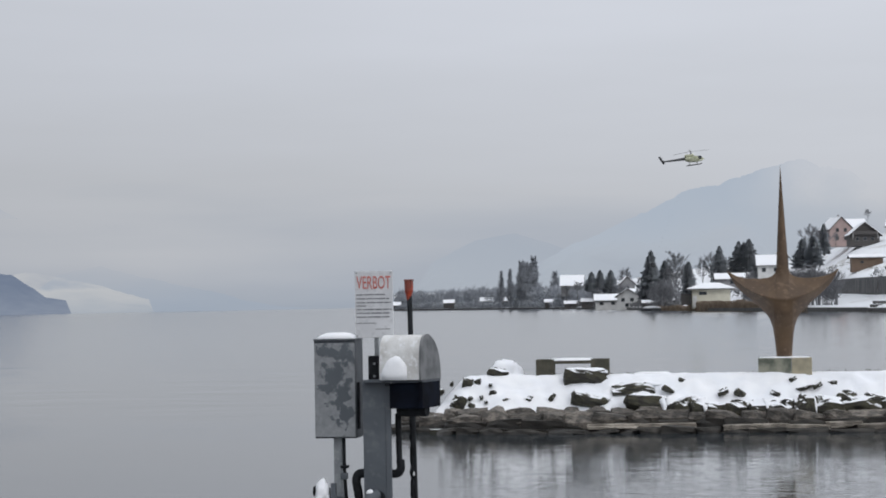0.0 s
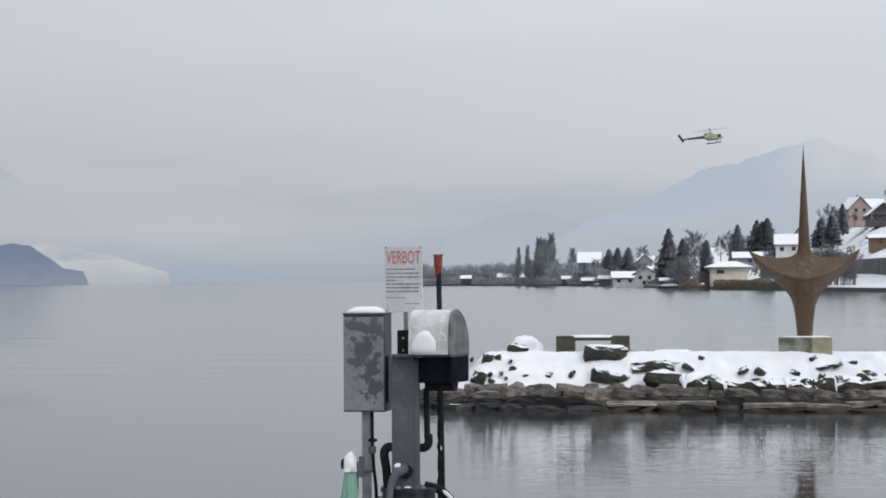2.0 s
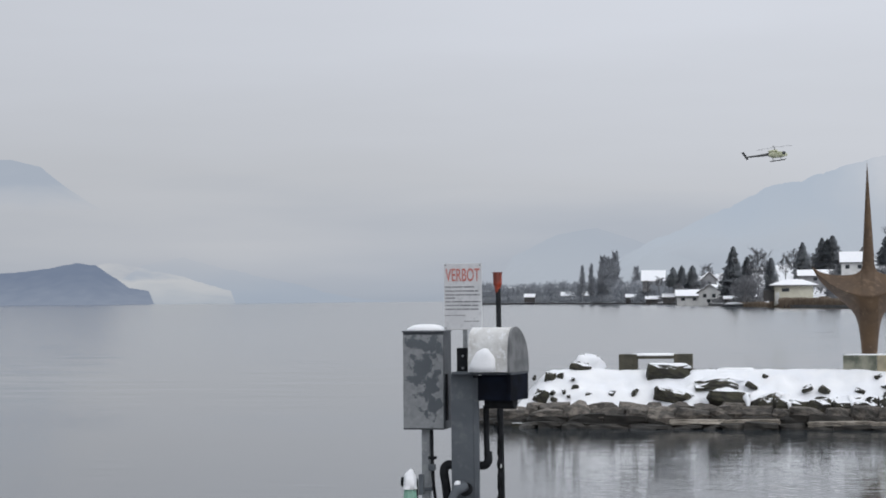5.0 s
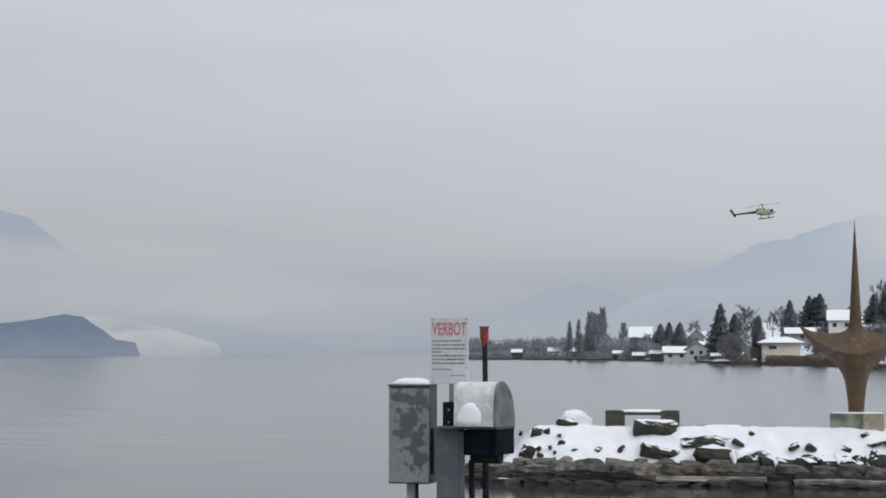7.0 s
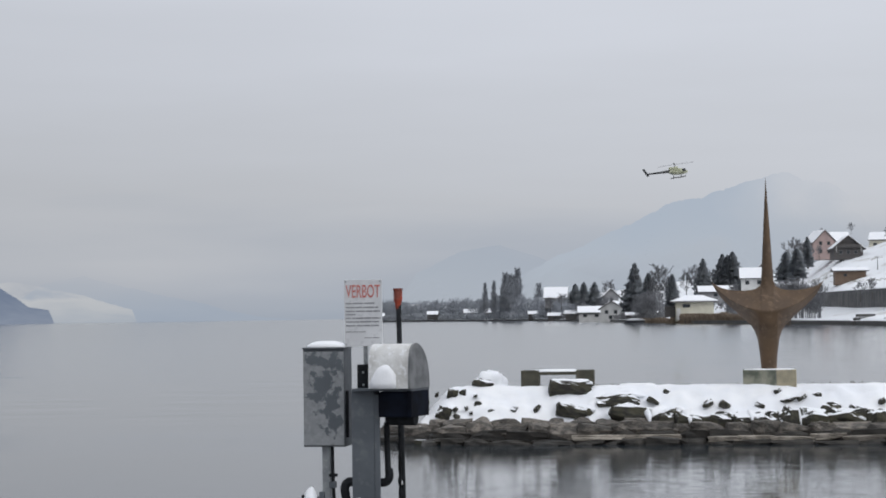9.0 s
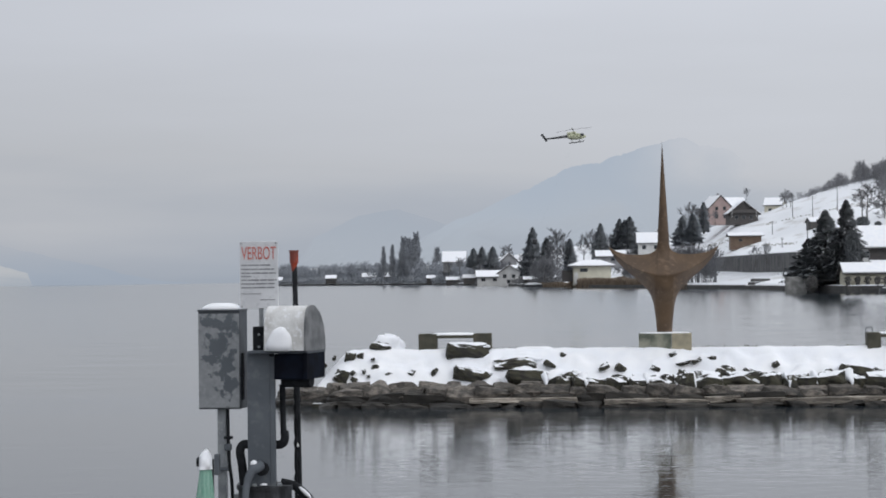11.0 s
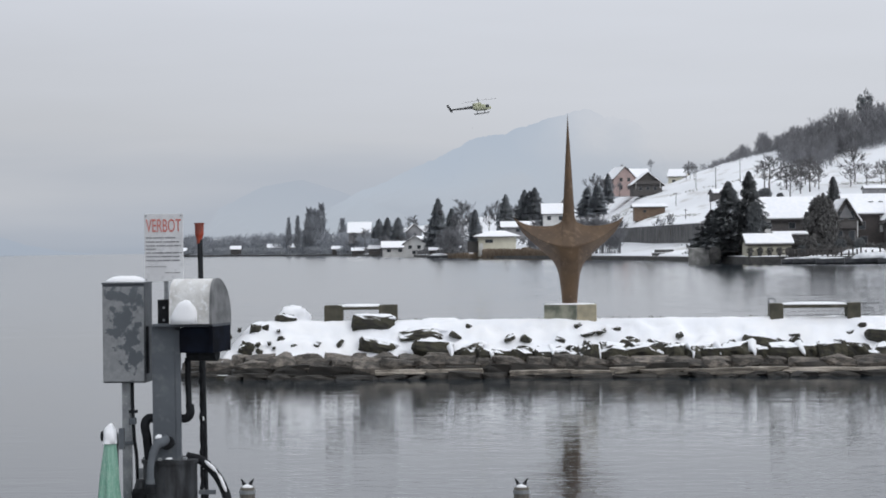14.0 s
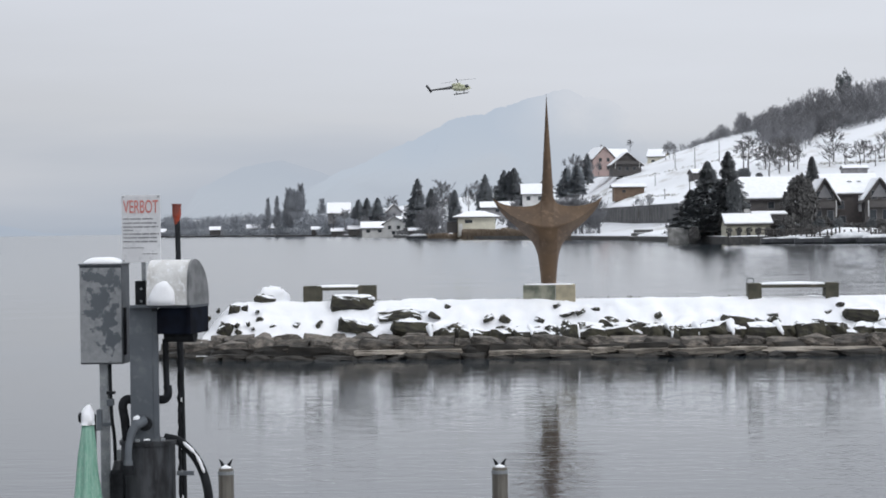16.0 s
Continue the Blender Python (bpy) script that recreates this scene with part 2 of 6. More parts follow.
def water_material():
    m = bpy.data.materials.new("lake_water")
    m.use_nodes = True
    n, l = m.node_tree.nodes, m.node_tree.links
    p = n["Principled BSDF"]
    p.inputs["Base Color"].default_value = (0.028, 0.036, 0.043, 1)
    p.inputs["IOR"].default_value = 1.333
    co = n.new("ShaderNodeTexCoord")
    # sheltered behind the breakwater, ruffled on the open lake
    sep = n.new("ShaderNodeSeparateXYZ")
    open_lake = n.new("ShaderNodeMapRange")
    open_lake.inputs[1].default_value, open_lake.inputs[2].default_value = 42.0, 75.0
    open_lake.inputs[3].default_value, open_lake.inputs[4].default_value = 0.045, 0.07
    l.new(co.outputs["Object"], sep.inputs[0])
    l.new(sep.outputs[1], open_lake.inputs[0])
    l.new(open_lake.outputs[0], p.inputs["Roughness"])
    last = None
    for scale, detail, dist, stretch, strength in ((0.30, 3, 0.15, (0.4, 1.0, 1), 0.6), (1.7, 4, 0.018, (0.28, 1.0, 1), 0.5), (7.0, 3, 0.010, (0.35, 1, 1), 0.7)):
        mp = n.new("ShaderNodeMapping")
        mp.inputs["Scale"].default_value = stretch
        l.new(co.outputs["Object"], mp.inputs[0])
        t = n.new("ShaderNodeTexNoise")
        t.inputs["Scale"].default_value, t.inputs["Detail"].default_value = scale, detail
        l.new(mp.outputs[0], t.inputs["Vector"])
        b = n.new("ShaderNodeBump")
        b.inputs["Strength"].default_value, b.inputs["Distance"].default_value = strength, dist
        l.new(t.outputs["Fac"], b.inputs["Height"])
        breeze = n.new("ShaderNodeTexNoise")
        breeze.inputs["Scale"].default_value, breeze.inputs["Detail"].default_value = 0.05, 2.0
        stretch_b = n.new("ShaderNodeMapping")
        stretch_b.inputs["Scale"].default_value = (0.35, 1.6, 1)
        l.new(co.outputs["Object"], stretch_b.inputs[0])
        l.new(stretch_b.outputs[0], breeze.inputs["Vector"])
        gust = n.new("ShaderNodeMapRange")
        gust.inputs[1].default_value, gust.inputs[2].default_value = 0.38, 0.62
        gust.inputs[3].default_value, gust.inputs[4].default_value = strength * 0.4, strength
        l.new(breeze.outputs["Fac"], gust.inputs[0])
        if last:
            calm, less = n.new("ShaderNodeMapRange"), n.new("ShaderNodeMath")
            calm.inputs[1].default_value, calm.inputs[2].default_value, calm.inputs[3].default_value, calm.inputs[4].default_value = 43.0, 60.0, 1.0, 0.15
            l.new(sep.outputs[1], calm.inputs[0])
            less.operation = "MULTIPLY"
            l.new(gust.outputs[0], less.inputs[0])
            l.new(calm.outputs[0], less.inputs[1])
            l.new(less.outputs[0], b.inputs["Strength"])
        else:
            swell = n.new("ShaderNodeMapRange")
            swell.inputs[1].default_value, swell.inputs[2].default_value = 44.0, 90.0
            swell.inputs[3].default_value, swell.inputs[4].default_value = 0.06, 0.5
            l.new(sep.outputs[1], swell.inputs[0])
            l.new(swell.outputs[0], b.inputs["Strength"])
        if last:
            l.new(last.outputs[0], b.inputs["Normal"])
        last = b
    # constant normal tilt stands in for wavelets' near sides, so open water mirrors brighter sky
    def node(op, a, b):
        q = n.new("ShaderNodeMath")
        q.operation = op
        for k, v in enumerate((a, b)):
            if isinstance(v, (int, float)):
                q.inputs[k].default_value = v
            else:
                l.new(v, q.inputs[k])
        return q.outputs[0]

    reach, bearing = n.new("ShaderNodeMapRange"), n.new("ShaderNodeMapRange")
    reach.inputs[1].default_value, reach.inputs[2].default_value, reach.inputs[3].default_value, reach.inputs[4].default_value = 46.0, 58.0, 0.0, -0.026
    l.new(sep.outputs[1], reach.inputs[0])
    bearing.inputs[1].default_value, bearing.inputs[2].default_value, bearing.inputs[3].default_value, bearing.inputs[4].default_value = -0.30, -0.17, 0.15, 1.0
    l.new(node("DIVIDE", sep.outputs[0], node("MAXIMUM", sep.outputs[1], 1.0)), bearing.inputs[0])
    lean = n.new("ShaderNodeCombineXYZ")
    l.new(node("MULTIPLY", reach.outputs[0], bearing.outputs[0]), lean.inputs[1])
    tip, unit = n.new("ShaderNodeVectorMath"), n.new("ShaderNodeVectorMath")
    unit.operation = "NORMALIZE"
    l.new(last.outputs[0], tip.inputs[0])
    l.new(lean.outputs[0], tip.inputs[1])
    l.new(tip.outputs[0], unit.inputs[0])
    l.new(unit.outputs[0], p.inputs["Normal"])
    return m


WATER = water_material()


# ---- building helpers ----
def mesh_of(bm, name, material):
    me = bpy.data.meshes.new(name)
    bm.to_mesh(me)
    bm.free()
    for m in (material if isinstance(material, (list, tuple)) else [material]):
        me.materials.append(m)
    return me


def part(name, bm, material, parent=None, label="", smooth=False):
    me = mesh_of(bm, name, material)
    if smooth:
        for f in me.polygons:
            f.use_smooth = True
    ob = new(name, me)
    if parent:
        ob.parent = parent
    if label:
        ob["label"] = label
    return ob


def thing(name, x, y, z, label, category, rz=0.0, group="", kind=""):
    ob = new(name)
    ob.empty_display_size = 0.1
    ob.matrix_world = pose(x, y, z, 0, 0, rz)
    return tagged(ob, label, category, group, kind)


def box(bm, x, y, z, sx, sy, sz, m=None, bevel=0.0):
    """A block with its centre at x, y, z."""
    mm = (m or Matrix()) @ Matrix.Translation((x, y, z)) @ Matrix.Diagonal((sx, sy, sz, 1))
    got = bmesh.ops.create_cube(bm, size=1.0, matrix=mm)["verts"]
    if bevel:
        edges = list({e for v in got for e in v.link_edges})
        bmesh.ops.bevel(bm, geom=edges, offset=bevel, segments=2, affect="EDGES", profile=0.6)
    return bm


def blk(x, y, z, sx, sy, sz, bevel=0.0, m=None):
    return box(bmesh.new(), x, y, z, sx, sy, sz, m, bevel)


def tube(bm, path, radius, sides=10):
    """A pipe along a path; radius may be one number or one for each point."""
    pts = [Vector(p) for p in path]
    rings = []
    for i, p in enumerate(pts):
        d = (pts[min(i + 1, len(pts) - 1)] - pts[max(i - 1, 0)]).normalized()
        a = d.cross(Vector((0, 1, 0.01))).normalized() if abs(d.y) < 0.95 else d.cross(Vector((1, 0, 0))).normalized()
        b = d.cross(a)
        r = radius[i] if isinstance(radius, (list, tuple)) else radius
        rings.append([bm.verts.new(p + (a * math.cos(k * math.tau / sides) + b * math.sin(k * math.tau / sides)) * r) for k in range(sides)])
    for q, w in zip(rings, rings[1:]):
        for k in range(sides):
            bm.faces.new((q[k], q[(k + 1) % sides], w[(k + 1) % sides], w[k]))
    bm.faces.new(rings[0][::-1])
    bm.faces.new(rings[-1])
    bmesh.ops.recalc_face_normals(bm, faces=bm.faces[:])
    return bm


def bend(points, steps=6):
    """A smooth line through the given points."""
    pts = [Vector(p) for p in points]
    pts = [pts[0] * 2 - pts[1], *pts, pts[-1] * 2 - pts[-2]]
    out = []
    for a, b, c, d in zip(pts, pts[1:], pts[2:], pts[3:]):
        for i in range(steps):
            t = i / steps
            out.append(0.5 * (2 * b + (c - a) * t + (2 * a - 5 * b + 4 * c - d) * t * t + (3 * b - a - 3 * c + d) * t ** 3))
    return out + [pts[-2]]


def heap(sx, sy, sz, seed=0, rough=0.12, cuts=2):
    """A soft snow cushion with its base at z = 0."""
    bm = bmesh.new()
    bmesh.ops.create_icosphere(bm, subdivisions=cuts + 1, radius=1.0)
    for v in bm.verts:
        k = 1 + rough * noise.noise(v.co * 1.7 + Vector((seed, 3.1, 0)))
        x, y, z = v.co * k
        e = 0.72
        v.co = (math.copysign(abs(x) ** e, x) * sx / 2, math.copysign(abs(y) ** e, y) * sy / 2, max(z, 0) * sz)
    return bm


def step(a, b, x):
    t = min(1, max(0, (x - a) / (b - a)))
    return t * t * (3 - 2 * t)


def table(pairs, x):
    for (a, p), (b, q) in zip(pairs, pairs[1:]):
        if x <= b:
            return p + (q - p) * max(0, x - a) / (b - a)
    return pairs[-1][1]


# ---- water, and the quay under the viewer ----
bm = bmesh.new()
bmesh.ops.create_circle(bm, cap_ends=True, segments=96, radius=4850)
part("water", bm, WATER).matrix_world = pose(0, 0, 0)
tagged(bpy.data.objects["water"], "calm grey lake water with faint ripples", "lake", kind="structure")
quay = part("pavement", blk(0, -24, 0.3, 90, 50, 1.8), CONCRETE)
tagged(quay, "concrete quay edge along the lake", "quay", kind="structure")
jetty = part("floor", blk(-3.2, 8.0, 0.32, 2.4, 13.6, 0.16, 0.01), CONCRETE)
tagged(jetty, "narrow concrete jetty carrying the pump", "jetty", kind="structure")


# ---- breakwater ----
TIP, END = -8.75, 24.0


def taper(x):
    return step(-8.15, -7.1, x)


def mole(x, y):
    """Height of the snow on the breakwater."""
    k = taper(x)
    front = 43.99 + 1.0 * (1 - step(TIP + 0.2, -7.5, x))
    t = (y - front) / 1.4
    rise = min(1.0, max(0.0, t / 0.88))
    z = 0.36 + (0.92 * k - 0.10) * (0.75 * rise + 0.25 * step(0, 1, rise)) - 0.04 * max(0, y - 45.5)
    z += (0.09 * noise.noise(Vector((x * 0.9, y * 1.4, 1))) + 0.14 * noise.noise(Vector((x * 2.4, y * 2.6, 5))) + 0.05 * noise.noise(Vector((x * 6.0, y * 6.0, 5)))) * (1 - 0.8 * step(0.55, 0.95, t))
    z += 0.012 * noise.noise(Vector((x * 7, y * 7, 2)))
    z -= 1.2 * step(48.4, 50.2, y) + 0.5 * (1 - step(TIP + 0.75, TIP + 1.0, x))
    edge = 0.12 + 0.26 * noise.noise(Vector((x * 2.1, 2.0, 8))) + 0.12 * noise.noise(Vector((x * 5.5, 6.0, 8)))
    edge -= 0.22 * (1 - step(-5.2, -3.8, x))
    if t < edge:
        z -= (edge - t) * 1.9
    return z


breakwater = thing("breakwater", 0, 44, 0, "rubble stone breakwater covered with fresh snow", "breakwater", kind="structure")
bm = bmesh.new()
xs = np.arange(TIP + 0.75, END, 0.075)
ys = np.concatenate([np.arange(43.64, 45.8, 0.055), np.arange(45.8, 50.4, 0.3)])
grid = [[bm.verts.new((x, y - 44, mole(x, y))) for y in ys] for x in xs]
for a, b in zip(grid, grid[1:]):
    for i in range(len(ys) - 1):
        if max(v.co.z for v in (a[i], b[i], b[i + 1], a[i + 1])) > 0.30 or i > len(ys) // 2:
            bm.faces.new((a[i], b[i], b[i + 1], a[i + 1]))
part("snow_cover", bm, SNOW, breakwater, "fresh white snow", smooth=True)
bm = bmesh.new()
box(bm, (TIP + 1.0 + END) / 2, 2.9, -0.45, END - TIP - 1.0, 5.0, 1.3)
box(bm, (TIP + 1.0 + END) / 2, 0.0, -0.45, END - TIP - 1.0, 1.2, 1.06)
part("core", bm, STONE_DARK, breakwater, "dark rubble core")


def rock_mesh(seed, material, square=0.8, cuts=3, cut_planes=4):
    """A broken quarry stone: a rough block with cleft faces and chipped edges."""
    rnd = random.Random(seed)
    bm = bmesh.new()
    bmesh.ops.create_cube(bm, size=1.0)
    bmesh.ops.subdivide_edges(bm, edges=bm.edges[:], cuts=cuts, use_grid_fill=True)
    planes = []
    for _ in range(cut_planes):
        d = Vector((rnd.gauss(0, 1), rnd.gauss(0, 1), rnd.gauss(0, 1))).normalized()
        planes.append((d, 0.5 * rnd.uniform(0.78, 1.0)))
    for v in bm.verts:
        v.co = v.co.lerp(v.co.normalized() * 0.56, 1 - square)
        for d, far in planes:
            over = v.co.dot(d) - far
            if over > 0:
                v.co -= d * over
        v.co += v.co.normalized() * 0.07 * noise.noise(v.co * 3.5 + Vector((seed * 1.7, 0, 0)))
        v.co += Vector((rnd.uniform(-1, 1), rnd.uniform(-1, 1), rnd.uniform(-1, 1))) * 0.022
    return mesh_of(bm, "stone", material)


BOULDERS = [rock_mesh(k, STONE_DARK, 0.7, 3, 5) for k in range(9)]
LOWS = [rock_mesh(k + 40, STONE_LOW, 0.68, 3, 5) for k in range(9)]
LEDGES = [rock_mesh(k + 70, STONE_LEDGE, 0.9, 3, 2) for k in range(5)]
FOOTINGS = [rock_mesh(k + 90, STONE_WET_SHADED, 0.7, 2, 3) for k in range(5)]


def stone(data, x, y, z, sx, sy, sz, rx=0, ry=0, rz=0):
    ob = new("stone", data)
    ob.parent = breakwater
    ob.matrix_basis = pose(x, y - 44, z, rx, ry, rz) @ Matrix.Diagonal((sx, sy, sz, 1))
    return ob


# ---- sculpture on its plinth ----
def sculpture():
    wing, spike_w, top_z = 1.24, 0.137, 4.335
    LOW = [(0.0, 0.0), (0.174, 0.0), (0.176, 0.06), (0.188, 0.22), (0.204, 0.39), (0.243, 0.66), (0.30, 0.84), (0.38, 0.97), (0.52, 1.12), (0.67, 1.255), (0.86, 1.42), (1.04, 1.60), (1.16, 1.78), (1.25, 1.955)]
    TOP = [(0.137, 1.96), (0.165, 1.885), (0.20, 1.845), (0.26, 1.805), (0.35, 1.775), (0.5, 1.762), (0.7, 1.765), (0.86, 1.785), (1.0, 1.82), (1.12, 1.875), (1.25, 1.965)]

    def top(x):
        a = abs(x)
        return 1.96 + (top_z - 1.96) * (1 - a / spike_w) ** 0.95 if a < spike_w else table(TOP, a)

    def low(x):
        return table(LOW, abs(x))

    def crest(x):
        return 1.30 + 0.62 * (abs(x) / wing) ** 2.1

    def deep(x, z):
        a = abs(x)
        u = min(1, a / wing)
        zt, zr, zb = min(top(x), 1.96), crest(x), low(x)
        full = 0.52 * (1 - u ** 1.7)
        if z >= zr:
            d = full * max(0, min(1, (zt + 0.10 - z) / max(0.01, zt + 0.10 - zr))) ** 1.35
        else:
            foot = max(zb, 0.35)
            d = full * max(0, (z - foot) / max(0.01, zr - foot)) ** 0.9
        sw = spike_w * max(0, (top_z - z) / (top_z - 1.96)) ** 1.05
        if z > 1.5:
            d = max(d, 0.95 * math.sqrt(max(0, sw * sw - a * a)))
        tw = table([(z_, x_) for x_, z_ in LOW[2:8]], z)
        if a < tw:
            d = math.hypot(d, 0.9 * math.sqrt(max(0, tw * tw - a * a)) * (1 - step(0.9, 1.5, z)))
        return d + 0.010

    half = [0, 0.01, 0.03, 0.05, 0.075, 0.1, 0.12, 0.136, 0.15, 0.165, 0.1745, 0.176, 0.18, 0.19, 0.204, 0.22, 0.243, 0.27, 0.30, 0.34, 0.38]
    half += [0.38 + (wing - 0.38) * k / 20 for k in range(1, 21)]
    cols = [-v for v in half[:0:-1]] + half
    bm = bmesh.new()
    n = 64
    sheets = []
    for side in (-1, 1):
        sheet = []
        for x in cols:
            a, b = low(x), top(x)
            if abs(x) < spike_w:
                levels = [a + (1.72 - a) * k / 44 for k in range(44)] + [1.72 + (b - 1.72) * k / (n - 44) for k in range(n - 44 + 1)]
            else:
                m = a + (b - a) * 0.88
                levels = [a + (m - a) * k / 44 for k in range(44)] + [m + (b - m) * k / (n - 44) for k in range(n - 44 + 1)]
            sheet.append([bm.verts.new((x, side * deep(x, z), z)) for z in levels])
        sheets.append(sheet)
        for p, q in zip(sheet, sheet[1:]):
            for i in range(n):
                bm.faces.new((p[i], q[i], q[i + 1], p[i + 1]))
    f, b = sheets
    for p, q, r, s in zip(f, f[1:], b, b[1:]):
        for i in (0, n):
            bm.faces.new((p[i], q[i], s[i], r[i]))
    for k in (0, -1):
        for i in range(n):
            bm.faces.new((f[k][i], f[k][i + 1], b[k][i + 1], b[k][i]))
    bmesh.ops.remove_doubles(bm, verts=bm.verts[:], dist=0.0005)
    bmesh.ops.recalc_face_normals(bm, faces=bm.faces[:])
    ob = part("abstract_sculpture", bm, BRONZE, smooth=True)
    ob.data.set_sharp_from_angle(angle=radians(50))
    return tagged(ob, "tall brown bronze sculpture with spire and curved wings", "sculpture")


SY = 45.6
STONE_PALE = mat("pale_sandstone", (0.40, 0.355, 0.25), (0.28, 0.255, 0.185), 0.85, scale=4, bump=0.3, bump_scale=25)
statue = sculpture()
statue.matrix_world = pose(-0.003, SY, 1.53, 0, 0, 0)
plinth = thing("stone_plinth", 0.008, SY, 1.168, "low weathered limestone plinth with mossy stains and snow", "plinth")
pw, ph = 1.189, 0.349
part("stone_block", blk(-pw * 0.19, 0, ph / 2 - 0.05, pw * 0.615, 0.8, ph + 0.08, 0.02), STONE_PLINTH, plinth, "greenish stained stone block")
part("stone_block", blk(pw * 0.31, 0.0, ph / 2 - 0.05, pw * 0.375, 0.81, ph + 0.08, 0.02), STONE_PALE, plinth, "pale stone block")
bm = heap(pw * 0.97, 0.76, 0.03, 4)
part("snow_layer", bm, SNOW, plinth, "thin snow on the plinth", smooth=True).matrix_basis = pose(0, 0, ph - 0.012)


def bench(x, y, z, width, rz, label, seat_h=0.46):
    b = thing("stone_bench", x, y, z, label, "bench", rz, group="benches on the breakwater")
    leg = 0.42 if width < 1.9 else 0.30
    for s in (-1, 1):
        part("support", blk(s * (width / 2 - leg / 2), 0, seat_h / 2 - 0.08, leg, 0.46, seat_h + 0.16, 0.02), STONE_BENCH, b, "mossy stone block")
    part("seat", blk(0, -0.02, seat_h - 0.07, width - 2 * leg + 0.02, 0.40, 0.07, 0.008), STONE_BENCH, b, "dark wooden seat plank")
    part("snow_layer", heap(width - 1.2 * leg, 0.42, 0.06, x), SNOW, b, "snow along the seat", smooth=True).matrix_basis = pose(-0.05, 0, seat_h - 0.035)
    return b


bench(-4.79, 45.68, 1.075, 1.674, 3, "low mossy stone bench with snow-covered seat")
b2 = bench(5.48, 45.35, 1.06, 2.02, 1, "long dark stone bench with snow-covered seat", 0.43)
bm = bmesh.new()
tube(bm, bend([(-1.0, 0.1, 0.4), (-1.0, 0.1, 0.52), (-0.93, 0.1, 0.54), (-0.86, 0.1, 0.52), (-0.86, 0.1, 0.4)], 3), 0.012, 6)
part("handle", bm, STEEL, b2, "thin metal hoop")


# ---- pump station on the jetty ----
PY = 14.3
station = thing("fuel_pump", -2.913 + 0.02, PY, 0.4, "grey steel column pump with hooded hose reel, snow on top", "pump")
ox, oz = -2.913, 0.4


def L(x, z, y=0.0):
    """From the jetty's plan into the pump's own frame."""
    return (x - ox, y, z - oz)


def col_at(x0, x1, z0, z1, depth, y=0.0, bevel=0.004):
    c = L((x0 + x1) / 2, (z0 + z1) / 2, y)
    return blk(c[0], c[1], c[2], abs(x1 - x0), depth, abs(z1 - z0), bevel)


zc = 2.267
part("column", col_at(-3.012, -2.843, 0.9, zc, 0.20, 0.0, 0.006), STEEL, station, "grey painted steel column")
part("column_flange", col_at(-2.843, -2.806, 0.9, zc - 0.03, 0.03, -0.09, 0.003), STEEL, station)
bm = bmesh.new()
tube(bm, [L(-2.911, z, 0.02) for z in (0.4, 1.275)], 0.194, 24)
part("barrel", bm, STEEL_DARK, station, "round steel base drum", smooth=False)
bm = bmesh.new()
tube(bm, [L(-2.911, z, 0.02) for z in (1.275, 1.303)], 0.207, 24)
part("barrel_lid", bm, STEEL_DARK, station)
for k in range(6):
    a = k * math.tau / 6 + 0.3
    c = L(-2.911, 1.315, 0.02)
    part("bolt", blk(c[0] + 0.18 * math.cos(a), c[1] + 0.18 * math.sin(a), c[2], 0.028, 0.028, 0.02, 0.004), GALV, station)
# shelf, hood and reel casing turned a little towards the quay
turn = pose(*L(-2.718, zc, 0.0), 0, 0, -10)
part("shelf", blk(-0.02, 0, 0.006, 0.462, 0.38, 0.02, 0.003, turn), STEEL, station)


def hood():
    bm = bmesh.new()
    r, n, w = 0.32, 20, 0.304
    prof = [(-0.20 * math.cos(a) - 0.02 - 0.07 * math.sin(a) ** 2, r * math.sin(a) ** 0.75) for a in [math.pi * k / n for k in range(n + 1)]]
    rows = [[bm.verts.new((x, y, z)) for y, z in prof] for x in (-0.11, -0.11 + w * 0.5, -0.11 + w)]
    for p, q in zip(rows, rows[1:]):
        for i in range(n):
            bm.faces.new((p[i], q[i], q[i + 1], p[i + 1]))
    bm.faces.new(rows[0][::-1])
    bm.faces.new(rows[-1])
    bmesh.ops.recalc_face_normals(bm, faces=bm.faces[:])
    bm.transform(turn @ Matrix.Translation((0, 0, 0.017)))
    return bm, w, prof


bm, hw, prof = hood()
hood_ob = part("hood", bm, HOOD, station, "rounded pale plastic hood dusted with snow", smooth=True)
hood_ob.data.set_sharp_from_angle(angle=radians(40))
bm = bmesh.new()
edge = [bm.verts.new((hw - 0.108, y * 1.03, z * 1.02)) for y, z in prof]
inner = [bm.verts.new((hw - 0.09, y * 1.03, z * 1.02)) for y, z in prof]
bm.faces.new(edge[::-1])
bm.faces.new(inner)
for i in range(len(edge) - 1):
    bm.faces.new((edge[i], edge[i + 1], inner[i + 1], inner[i]))
bm.faces.new((edge[-1], edge[0], inner[0], inner[-1]))
bmesh.ops.recalc_face_normals(bm, faces=bm.faces[:])
bm.transform(turn @ Matrix.Translation((0, 0, 0.015)))
part("end_plate", bm, HOOD_END, hood_ob, "grey end plate")
bm = heap(0.20, 0.13, 0.17, 9, 0.2)
bm.transform(turn @ Matrix.Translation((0.005, -0.20, 0.016)))
part("snow_cap", bm, SNOW, station, "pile of snow on the shelf", smooth=True)
part("reel_casing", blk(0.065, 0.0, -0.10, 0.243, 0.34, 0.185, 0.012, turn), NAVY, station, "dark blue reel casing")
part("casing_plate", blk(0.195, -0.01, -0.095, 0.03, 0.38, 0.19, 0.004, turn), NAVY, station)
bm = bmesh.new()
tube(bm, [(turn @ Vector((x, -0.05, -0.20))) for x in (-0.03, 0.19)], 0.055, 14)
part("reel", bm, DARK, station)
